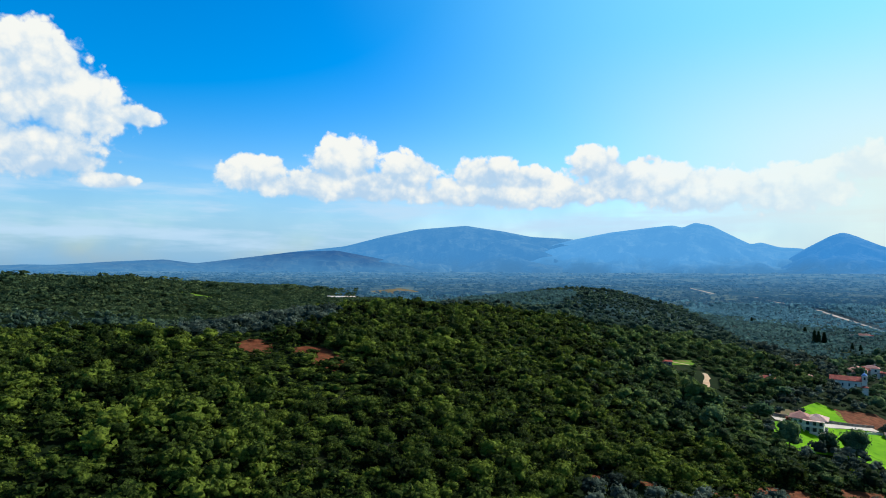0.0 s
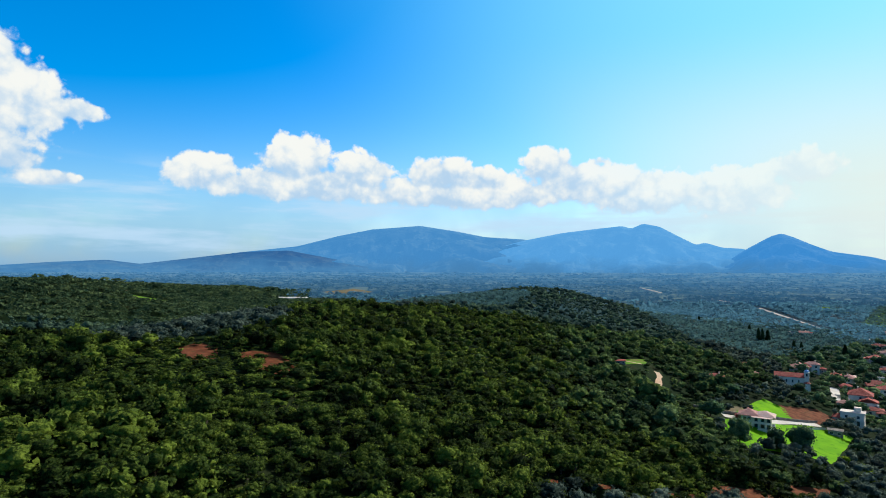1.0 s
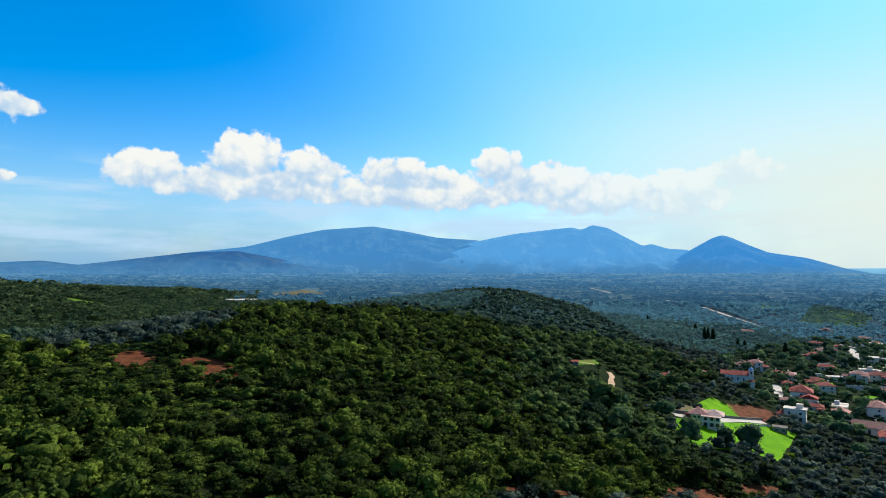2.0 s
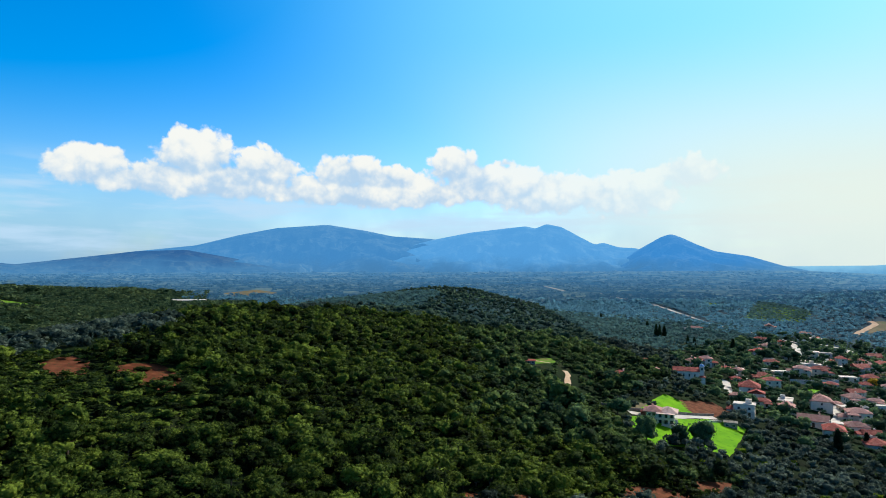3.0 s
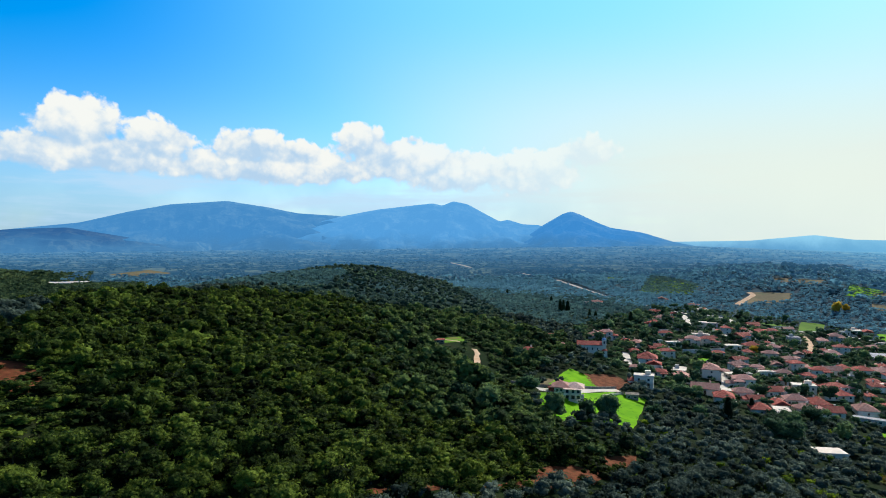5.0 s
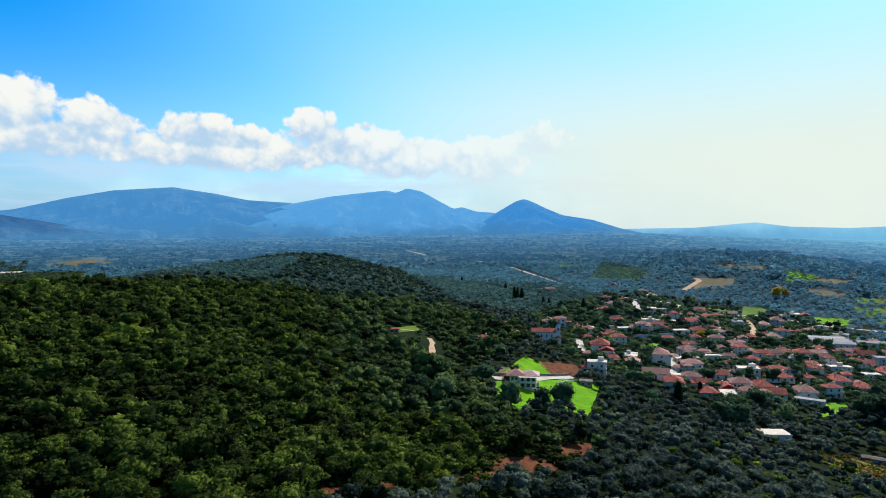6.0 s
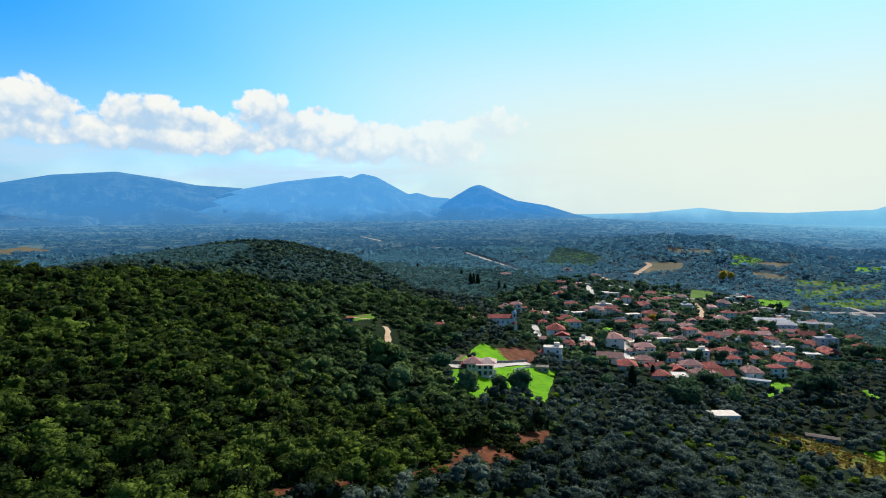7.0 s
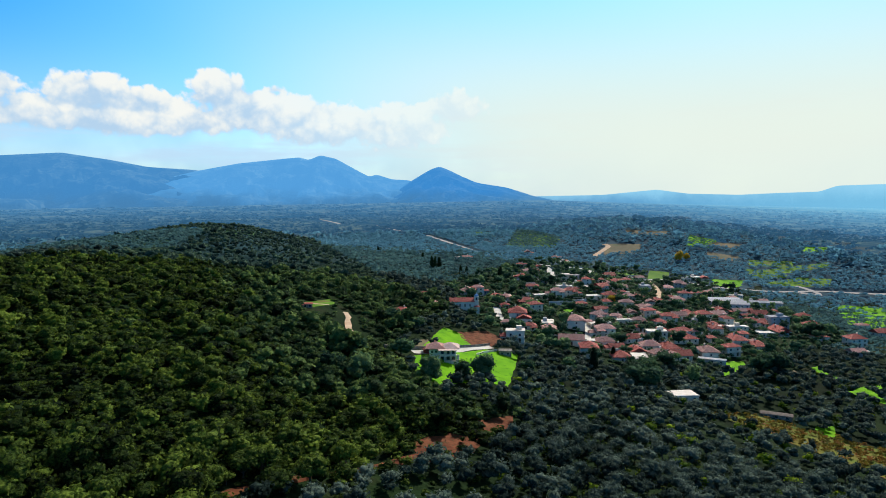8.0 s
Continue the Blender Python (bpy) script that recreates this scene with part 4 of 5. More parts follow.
def tri_mesh(name, verts, tris, mat, tint=None):
    me = bpy.data.meshes.new(name)
    me.vertices.add(len(verts))
    me.vertices.foreach_set("co", np.ascontiguousarray(verts, np.float32).ravel())
    me.loops.add(3 * len(tris))
    me.loops.foreach_set("vertex_index", np.ascontiguousarray(tris, np.int32).ravel())
    me.polygons.add(len(tris))
    me.polygons.foreach_set("loop_start", np.arange(0, 3 * len(tris), 3, dtype=np.int32))
    if tint is not None:
        me.attributes.new("tint", "FLOAT", "POINT").data.foreach_set("value", np.ascontiguousarray(tint, np.float32))
    me.polygons.foreach_set("use_smooth", np.ones(len(tris), bool))
    me.materials.append(mat)
    me.update(calc_edges=True)
    return me


def grove(name, kinds, x, y, tall, wide, mat, label, category, seed):
    """Many trees as one mesh: each takes one of the crown kinds, turned and scaled."""
    if not len(x):
        return None
    rng = np.random.default_rng(seed)
    pick = rng.integers(0, len(kinds), len(x))
    turn = rng.uniform(0, 2 * np.pi, len(x))
    z = height(x, y) - 0.25
    tone = rng.uniform(0, 1, len(x))
    vs, fs, ts, n = [], [], [], 0
    for k, (v, f) in enumerate(kinds):
        i = np.where(pick == k)[0]
        if not len(i):
            continue
        c, s = np.cos(turn[i])[:, None], np.sin(turn[i])[:, None]
        px = (v[None, :, 0] * c - v[None, :, 1] * s) * wide[i, None] + x[i, None]
        py = (v[None, :, 0] * s + v[None, :, 1] * c) * wide[i, None] + y[i, None]
        pz = v[None, :, 2] * tall[i, None] + z[i, None]
        vs.append(np.stack([px, py, pz], -1).reshape(-1, 3))
        fs.append((f[None] + n + (np.arange(len(i)) * len(v))[:, None, None]).reshape(-1, 3))
        ts.append(np.repeat(tone[i], len(v)))
        n += len(v) * len(i)
    ob = new(name, tri_mesh(name, np.concatenate(vs), np.concatenate(fs), mat, np.concatenate(ts)))
    return tagged(ob, label, category, kind="stuff")


def scatter(x0, x1, y0, y1, step, seed, jitter=0.42):
    rng = np.random.default_rng(seed)
    gx, gy = np.meshgrid(np.arange(x0, x1, step), np.arange(y0, y1, step))
    gx = gx + (np.arange(gx.shape[0])[:, None] % 2) * step / 2
    gx, gy = gx.ravel() + rng.uniform(-jitter, jitter, gx.size) * step, gy.ravel() + rng.uniform(-jitter, jitter, gx.size) * step
    az, r = np.degrees(np.arctan2(gx - 4, gy - 15)), np.hypot(gx - 4, gy - 15)
    keep = (az > -44) & (az < 76) & (r > 55)
    return gx[keep], gy[keep]


def patchy(x, y, size, seed):
    """A smooth random field from 0 to 1."""
    rng = np.random.default_rng(seed)
    v = np.zeros(x.shape)
    for k in range(7):
        a, s = rng.uniform(0, 2 * np.pi), size * rng.uniform(0.6, 1.8)
        v += np.sin((x * math.cos(a) + y * math.sin(a)) / s * 6.28 + rng.uniform(0, 6.28))
    return 0.5 + v / 7


FOREST = np.array([(31, 150), (58, 156), (87, 164), (109, 170), (138, 186), (123, 216), (120, 230), (133, 258), (145, 272), (165, 299), (200, 318), (212, 350), (190, 372), (215, 430), (235, 520), (262, 650), (310, 790), (290, 930), (150, 980), (40, 780), (-30, 560), (-100, 450), (-85, 370), (-70, 300), (-125, 225), (-260, 120), (-150, 20), (20, 40)], float)
LOW = [[(105, 280), (140, 298), (142, 332), (112, 332)], [(106, 238), (128, 238), (138, 312), (124, 312)],      # trees kept low so that tracks and cuts show to the camera
       [(-52, 160), (-20, 160), (-22, 200), (-55, 206)], [(-78, 165), (-52, 165), (-52, 205), (-76, 212)]]
GROVE_TERRACE = np.array([(-118, 222), (-128, 330), (-80, 372), (-50, 310), (-48, 250), (-62, 218), (-92, 206)], float)
CREST_GROVE = np.array([(10, 440), (88, 500), (132, 600), (150, 690), (95, 700), (20, 560), (-75, 430)], float)
VALLEY_WOOD = np.array([(-260, 185), (-130, 226), (-136, 335), (-90, 378), (-100, 450), (-190, 480), (-330, 400)], float)
VILLAGE = np.array([(205, 305), (230, 262), (240, 246), (300, 232), (370, 225), (460, 225), (510, 250), (540, 290), (620, 400), (620, 450), (520, 560), (420, 520), (340, 470), (260, 410)], float)
kinds_rng = np.random.default_rng(5)
OAK_NEAR = [crown(kinds_rng, 6, 78, 0.085, 0.5, 1.0, 0.16, core_size=0.74) for _ in range(8)]
OAK_MID = [crown(kinds_rng, 3, 32, 0.125, 0.5, 1.0, 0.14, core_size=0.70) for _ in range(6)]
OAK_FAR = [crown(kinds_rng, 2, 10, 0.19, 0.5, 1.0, 0.10, core_size=0.85) for _ in range(6)]
OLIVE_NEAR = [crown(kinds_rng, 7, 90, 0.075, 0.55, 1.0, 0.22, core_size=0.72) for _ in range(6)]
OLIVE_MID = [crown(kinds_rng, 3, 28, 0.12, 0.55, 1.0, 0.2, core_size=0.7) for _ in range(5)]
DOT = [crown(kinds_rng, 2, 15, 0.24, 0.62, 1.0, 0.0, core=None) for _ in range(8)]


OAK_ONE = [crown(kinds_rng, 9, 230, 0.060, 0.5, 1.0, 0.18, core_size=0.74) for _ in range(8)]
OLIVE_ONE = [crown(kinds_rng, 9, 230, 0.053, 0.55, 1.0, 0.24, core_size=0.72) for _ in range(6)]


def trunk_mesh(rng, top, spread, width, limbs=5):
    """A tapered, slightly bent trunk with limbs, for a tree of one metre's height."""
    bm = bmesh.new()

    def limb(p, q, r0, r1, seg=6):
        p, q = Vector(p), Vector(q)
        turn = (q - p).to_track_quat("Z", "Y").to_matrix()
        rings = []
        for k in range(3):
            c = p.lerp(q, k / 2) + Vector((rng.normal() * r1 * 0.6, rng.normal() * r1 * 0.6, 0)) * (k == 1)
            r = r0 + (r1 - r0) * k / 2
            rings.append([bm.verts.new(c + turn @ Vector((r * math.cos(6.2832 * i / seg), r * math.sin(6.2832 * i / seg), 0))) for i in range(seg)])
        for a, b in zip(rings, rings[1:]):
            for i in range(seg):
                bm.faces.new((a[i], a[(i + 1) % seg], b[(i + 1) % seg], b[i]))
        bm.faces.new(rings[-1])

    limb((0, 0, -0.05), (0.02, 0.01, top), width, width * 0.65)
    for i in range(limbs):
        a = 6.2832 * i / limbs + rng.uniform(-0.4, 0.4)
        limb((0.02, 0.01, top * 0.92), (spread * math.cos(a), spread * math.sin(a), top + rng.uniform(0.2, 0.4)), width * 0.5, width * 0.15, 5)
    me = bpy.data.meshes.new("trunk")
    bm.to_mesh(me)
    bm.free()
    me.materials.append(M_BARK)
    return me


def tree_thing(name, kind, trunk, mat, label, category, group=""):
    """One tree of a metre's height: an empty at its foot with trunk and crown."""
    ob = tagged(new(name), label, category, group)
    ob.empty_display_size = 0.3
    t = new("trunk", trunk)
    c = new("crown", tri_mesh("crown", kind[0], kind[1], mat))
    t.parent = c.parent = ob
    return ob


def single_trees(name, kinds, x, y, tall, wide, mat, label, group):
    rng = np.random.default_rng(77)
    made = []
    for k in kinds:
        made.append(tree_thing(name, k, trunk_mesh(rng, 0.3, 0.25, 0.04), mat, label, "tree", group))
    z = height(x, y) - 0.2
    for i in range(len(x)):
        m = Matrix.Translation((x[i], y[i], z[i])) @ Matrix.Rotation(rng.uniform(0, 6.28), 4, "Z") @ Matrix.Diagonal((wide[i], wide[i], tall[i], 1))
        if i < len(made):
            made[i].matrix_basis = m
        else:
            copy = copy_thing(made[i % len(made)], Matrix())
            copy.matrix_basis = m


def in_sight(x, y, top, rng, keep=0.05):
    """True for what rises over the ground before it as seen from the flight line, and for a part of the rest."""
    seen = rng.random(len(x)) < keep
    z = height(x, y) + top
    for ex, ey in ((0, 0), (3, 22), (11, 42)):
        ok = np.ones(len(x), bool)
        for s in np.linspace(0.25, 0.97, 30):
            px, py = ex + (x - ex) * s, ey + (y - ey) * s
            ok &= 63 + (z - 63) * s > height(px, py)
        seen |= ok
    return seen


def spread_trees():
    x, y = scatter(-420, 1000, 40, 1000, 3.35, 21)
    r = np.hypot(x, y)
    rng = np.random.default_rng(22)
    wood = (inside(FOREST, x, y) & ~inside(GROVE_TERRACE, x, y) & ~inside(CREST_GROVE, x, y)) | inside(VALLEY_WOOD, x, y)
    ok = wood & free(x, y, 0.8)
    cut = np.zeros(len(x), bool)
    for poly in OPEN:
        cut |= inside(poly, x, y)
    ok &= ~cut | (rng.random(len(x)) < 0.25)
    ok &= (rng.random(len(x)) < np.where(r > 450, 0.42, np.where(r > 235, 0.86, 0.98)))
    ok[ok] &= in_sight(x[ok], y[ok], 6, rng)
    x, y, r = x[ok], y[ok], r[ok]
    big = 0.75 + 0.5 * patchy(x, y, 60, 3)
    tall = rng.choice((1.8, 3.0, 3.9, 4.9, 6.2), len(x), p=(0.2, 0.27, 0.27, 0.19, 0.07)) * rng.uniform(0.85, 1.15, len(x)) * big
    tall = tall * np.where(r > 450, 0.8, 1.0)
    wide = tall * rng.uniform(0.85, 1.15, len(x)) + 1.1
    for poly in LOW + OPEN:
        k = inside(np.array(poly, float), x, y)
        tall[k] *= 0.5
        wide[k] *= 0.85
    near, mid = r < 215, (r >= 215) & (r < 430)
    single = near & (x > -45) & (x < 118) & (y < 178) & (r > 128)
    single &= np.cumsum(single) <= 290
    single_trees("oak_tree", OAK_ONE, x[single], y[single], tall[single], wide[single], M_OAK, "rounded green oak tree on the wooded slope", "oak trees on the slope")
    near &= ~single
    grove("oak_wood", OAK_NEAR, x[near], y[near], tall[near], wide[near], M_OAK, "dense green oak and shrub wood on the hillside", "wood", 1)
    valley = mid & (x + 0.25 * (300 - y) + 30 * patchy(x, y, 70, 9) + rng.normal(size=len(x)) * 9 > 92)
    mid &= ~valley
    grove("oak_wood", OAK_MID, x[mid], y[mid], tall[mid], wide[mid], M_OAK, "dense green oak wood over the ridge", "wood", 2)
    grove("oak_wood", OAK_MID, x[valley], y[valley], tall[valley] * 1.15, wide[valley] * 1.15, M_VALLEY_OAK, "dark green oak wood in the valley by the villa", "wood", 12)
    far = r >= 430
    grove("oak_wood", OAK_FAR, x[far], y[far], tall[far], wide[far], M_FAR_OAK, "green wood on the far spur, paled and blued by painted haze", "wood", 3)
    # olive groves
    x, y = scatter(-420, 900, 60, 900, 5.4, 31, 0.36)
    x2, y2 = scatter(-420, 900, 200, 900, 4.6, 32, 0.40)
    close, away = np.hypot(x, y) < 480, np.hypot(x2, y2) >= 480
    x, y = np.concatenate([x[close], x2[away]]), np.concatenate([y[close], y2[away]])
    r = np.hypot(x, y)
    ok = (~inside(FOREST, x, y) | inside(GROVE_TERRACE, x, y) | inside(CREST_GROVE, x, y)) & ~inside(VALLEY_WOOD, x, y) & ~inside(VILLAGE, x, y) & free(x, y, 0.6)
    gaps = patchy(x, y, 90, 8)
    ok &= rng.random(len(x)) < np.where(r > 420, np.where(gaps > 0.30, 0.82, 0.5), np.where(gaps > 0.25, 0.95, 0.7))
    thin = np.zeros(len(x), bool)
    for poly in OPEN:
        thin |= inside(poly, x, y)
    ok &= ~thin | (rng.random(len(x)) < 0.45)
    ok[ok] &= in_sight(x[ok], y[ok], 5, rng)
    x, y, r = x[ok], y[ok], r[ok]
    tall = rng.uniform(3.2, 5.4, len(x))
    wide = tall * rng.uniform(1.0, 1.35, len(x))
    near, mid, far = r < 250, (r >= 250) & (r < 480), r >= 480
    single = near & (x > 108) & (x < 230) & (y > 120) & (y < 182)
    single &= np.cumsum(single) <= 220
    single_trees("olive_tree", OLIVE_ONE, x[single], y[single], tall[single], wide[single], M_OLIVE, "grey-green olive tree in the grove", "olive trees in the grove")
    near &= ~single
    grove("olive_grove", OLIVE_NEAR, x[near], y[near], tall[near], wide[near], M_OLIVE, "grey-green olive trees below the village", "olive grove", 4)
    grove("olive_grove", OLIVE_MID, x[mid], y[mid], tall[mid], wide[mid], M_OLIVE, "grey-green olive trees round the village", "olive grove", 5)
    west = far & (x < -60)
    far &= ~west
    tall, wide = tall * np.where(r > 480, 0.78, 1.0), wide * np.where(r > 480, 1.0, 1.1)
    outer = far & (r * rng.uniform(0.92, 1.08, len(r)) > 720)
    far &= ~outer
    grove("olive_grove", DOT, x[far], y[far], tall[far], wide[far], M_PLAIN, "dull green olive groves on the plain, tinted with painted haze", "olive grove", 6)
    grove("olive_grove", DOT, x[outer], y[outer], tall[outer], wide[outer], M_PLAIN_NEXT, "olive groves farther on the plain, blue-green from painted haze", "olive grove", 11)
    grove("hill_scrub", DOT, x[west], y[west], tall[west], wide[west] * 1.15, M_HILL, "green scrub and trees on the far hillside", "scrub", 9)
    # shrubs along the foot of the wood
    x, y = scatter(10, 175, 138, 205, 3.1, 43)
    edge = np.abs(patchy(x, y, 25, 16) - 0.5) < 0.4
    ok = free(x, y, 0.1) & edge & (rng.random(len(x)) < 0.75)
    for poly in OPEN:
        ok &= ~inside(poly, x, y) | (rng.random(len(x)) < 0.25)
    x, y = x[ok], y[ok]
    tall = rng.uniform(0.8, 2.4, len(x))
    grove("shrubs", OAK_MID, x, y, tall, tall * rng.uniform(1.1, 1.6, len(x)), M_OAK, "low green shrubs along the foot of the wood", "shrubs", 15)
    # undergrowth between the oaks
    x, y = scatter(-130, 135, 60, 300, 3.0, 46, 0.49)
    ok = inside(FOREST, x, y) & ~inside(GROVE_TERRACE, x, y) & free(x, y, 0.3) & (np.hypot(x, y) < 290)
    for poly in OPEN:
        ok &= ~inside(poly, x, y)
    ok[ok] &= in_sight(x[ok], y[ok], 2, rng)
    x, y = x[ok], y[ok]
    tall = rng.uniform(0.7, 1.9, len(x))
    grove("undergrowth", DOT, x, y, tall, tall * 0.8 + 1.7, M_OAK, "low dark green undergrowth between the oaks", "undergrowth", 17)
    # brighter bushes among the olive trees
    x, y = scatter(105, 360, 105, 232, 8.5, 44, 0.49)
    ok = ~inside(FOREST, x, y) & ~inside(VILLAGE, x, y) & free(x, y, 0.5) & (rng.random(len(x)) < 0.36)
    x, y = x[ok], y[ok]
    tall = rng.uniform(1.8, 4.6, len(x))
    grove("bushes", OAK_NEAR, x, y, tall, tall * rng.uniform(1.0, 1.5, len(x)), M_BUSH, "yellow-green bushes among the olive trees", "bushes", 16)
    # gardens of the village
    x, y = scatter(180, 660, 200, 600, 4.7, 41)
    ok = inside(VILLAGE, x, y) & free(x, y, 0.2) & (rng.random(len(x)) < 0.8)
    x, y = x[ok], y[ok]
    tall = rng.choice((1.5, 2.5, 3.5, 5.0, 7.5), len(x), p=(0.18, 0.30, 0.30, 0.16, 0.06)) * rng.uniform(0.85, 1.15, len(x))
    grove("garden_trees", OLIVE_MID, x, y, tall, tall * rng.uniform(0.9, 1.4, len(x)) + 0.5, M_GARDEN, "green garden trees and shrubs between the houses", "garden trees", 7)
    # scrub on the western hill
    x, y = scatter(-1000, -100, 380, 1350, 8.2, 45, 0.45)
    r, az = np.hypot(x, y), np.degrees(np.arctan2(x, y))
    ok = (r > 560) & (r < 1280) & (az < -8) & free(x, y) & (rng.random(len(x)) < 0.85)
    ok[ok] &= in_sight(x[ok], y[ok], 5, rng)
    x, y = x[ok], y[ok]
    tall = rng.uniform(2.5, 6.0, len(x))
    grove("hill_scrub", DOT, x, y, tall, tall * rng.uniform(1.1, 1.7, len(x)), M_HILL, "green scrub covering the western hill", "scrub", 14)
    # the plain
    x, y = scatter(-1150, 1150, 300, 1150, 13.0, 51, 0.48)
    inner = np.hypot(x, y) < 1150
    x2, y2 = scatter(-2000, 3000, 300, 3200, 23.0, 52, 0.48)
    outer = np.hypot(x2, y2) >= 1150
    x, y = np.concatenate([x[inner], x2[outer]]), np.concatenate([y[inner], y2[outer]])
    r = np.hypot(x, y)
    ok = ((r > 900) | (y > 900) | (x > 880) | (x < -400)) & (r < 3200) & free(x, y)
    rows_ = np.maximum(patchy(x, y, 60, 12), patchy(x, y, 260, 13))
    ok &= rng.random(len(x)) < np.where(rows_ > 0.62, 0.9, 0.22) * np.interp(r, [900, 3200], [1.0, 0.35])
    for poly in OPEN:
        ok &= ~inside(poly, x, y)
    ok[ok] &= in_sight(x[ok], y[ok], 6, rng)
    x, y, r = x[ok], y[ok], r[ok]
    tall = rng.uniform(3.5, 7.5, len(x)) * np.where(rng.random(len(x)) < 0.06, 1.7, 1.0)
    wide = tall * rng.uniform(1.2, 2.0, len(x)) * np.where(r > 1150, 1.7, 1.0)
    west = (np.degrees(np.arctan2(x, y)) < -10) & (r < 1280)
    grove("hill_scrub", DOT, x[west], y[west], tall[west], wide[west] * 1.3, M_HILL, "green scrub and trees on the farther hillside", "scrub", 10)
    x, y, r, tall, wide = x[~west], y[~west], r[~west], tall[~west], wide[~west]
    rr = r * rng.uniform(0.94, 1.06, len(r))
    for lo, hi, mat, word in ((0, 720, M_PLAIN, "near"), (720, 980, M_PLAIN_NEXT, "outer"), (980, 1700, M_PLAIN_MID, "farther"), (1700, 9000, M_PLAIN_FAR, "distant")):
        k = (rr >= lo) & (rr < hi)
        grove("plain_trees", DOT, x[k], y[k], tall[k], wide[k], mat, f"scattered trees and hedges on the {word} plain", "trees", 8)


# ---------------------------------------------------------------- single trees
def lone_tree(name, x, y, tall, wide, mat, label, seed, lobes=11, leaf_count=900, leaf=0.04, base=0.0):
    rng = np.random.default_rng(seed)
    kind = crown(rng, lobes, leaf_count, leaf, 0.5, 1.0, base, BALL_2)
    ob = tree_thing(name, kind, trunk_mesh(rng, 0.3, 0.22, 0.035), mat, label, "tree")
    ob.matrix_basis = Matrix.Translation((x, y, float(height(x, y)) - 0.15)) @ Matrix.Diagonal((wide, wide, tall, 1))
    return ob


def cypress(x, y, tall, wide, seed, label="tall dark green cypress tree"):
    """A narrow spire of upright sprays round a slim heart."""
    rng = np.random.default_rng(seed)
    cv, cf = BALL_2
    zc = 0.5 + 0.47 * cv[:, 2]
    girth = np.clip(np.sin(np.pi * np.clip(zc, 0, 1) ** 0.62), 0.05, 1)
    heart = np.stack([cv[:, 0] * 0.40 * girth ** 0.3, cv[:, 1] * 0.40 * girth ** 0.3, zc], -1) * (1 + 0.06 * rng.normal(size=(len(cv), 1)))
    n = 420
    z = rng.uniform(0.06, 0.97, n)
    r = 0.46 * np.sin(np.pi * np.clip(z, 0.02, 0.985) ** 0.62) ** 0.7 + 0.02
    a = rng.uniform(0, 6.2832, n)
    p = np.stack([r * np.cos(a), r * np.sin(a), z], -1)
    t = np.stack([-np.sin(a), np.cos(a), np.zeros(n)], -1) * 0.10
    u = np.stack([0.10 * np.cos(a), 0.10 * np.sin(a), np.full(n, 0.05)], -1) * rng.uniform(0.6, 1.5, (n, 1))
    q = np.stack([p - t, p - u * 0.7, p + t, p + u], 1).reshape(-1, 3)
    i = len(heart) + 4 * np.arange(n)
    faces = np.concatenate([cf, np.stack([i, i + 1, i + 2], -1), np.stack([i, i + 2, i + 3], -1)])
    ob = tree_thing("cypress_tree", (np.concatenate([heart, q]), faces), trunk_mesh(rng, 0.2, 0.03, 0.05, 2), M_CYPRESS, label, "cypress tree", "cypress trees")
    ob.matrix_basis = Matrix.Translation((x, y, float(height(x, y)) - 0.2)) @ Matrix.Diagonal((wide, wide, tall, 1))
    return ob


lone_tree("broadleaf_tree", 127, 224, 9.5, 9.5, M_GARDEN, "dark green round tree on the lawn before the villa", 1, base=-0.16)
lone_tree("broadleaf_tree", 142, 225, 8.5, 7.8, M_GARDEN, "dark green round tree at the lawn's edge", 2, base=-0.16)
lone_tree("broadleaf_tree", 153, 226, 11.0, 9.8, M_GARDEN, "tall dark green tree at the lawn's edge", 3, base=-0.16)
lone_tree("broadleaf_tree", 235, 215, 11, 15, M_GARDEN, "large spreading dark green tree below the village", 4)
lone_tree("broadleaf_tree", 262, 232, 9, 12, M_GARDEN, "large dark green tree beside the red roofs", 5)
lone_tree("broadleaf_tree", 355, 425, 10, 13, M_GARDEN, "dark green tree above the village wall", 6)
lone_tree("autumn_tree", 668, 500, 13, 10, M_YELLOW, "golden yellow autumn tree on the plain", 7)
lone_tree("autumn_tree", 384, 361, 6.5, 7.0, M_YELLOW, "golden yellow tree in a village garden", 9)
lone_tree("autumn_tree", 682, 498, 10, 8, M_YELLOW, "smaller golden yellow autumn tree on the plain", 8)
cypress(228, 238, 12.0, 4.3, 11)
cypress(263, 256, 6.8, 3.0, 12)
cypress(336, 440, 12.8, 4.5, 13)
cypress(293, 480, 12.4, 3.4, 14)
cypress(295, 478, 12.4, 3.4, 15)
cypress(302, 482, 11.5, 4.0, 16)
cypress(312, 464, 8.2, 2.8, 17)
cypress(319, 465, 7.3, 2.8, 18)
cypress(322, 541, 7.6, 3.2, 19)
cypress(309, 609, 7.0, 2.8, 20)
cypress(311, 930, 10.2, 3.0, 21)
cypress(314, 927, 9.2, 3.0, 22)
cypress(317, 860, 8.6, 2.8, 23)
lone_tree("broadleaf_tree", 334, 214, 12.8, 14.2, M_GARDEN, "dark green broadleaf tree above its neighbours", 24, 8, 420, 0.055)
lone_tree("broadleaf_tree", 338, 208, 13.0, 15.0, M_GARDEN, "dark green broadleaf tree above its neighbours", 25, 8, 420, 0.055)
lone_tree("broadleaf_tree", 281, 237, 9.7, 12.3, M_GARDEN, "dark green broadleaf tree above its neighbours", 26, 8, 420, 0.055)
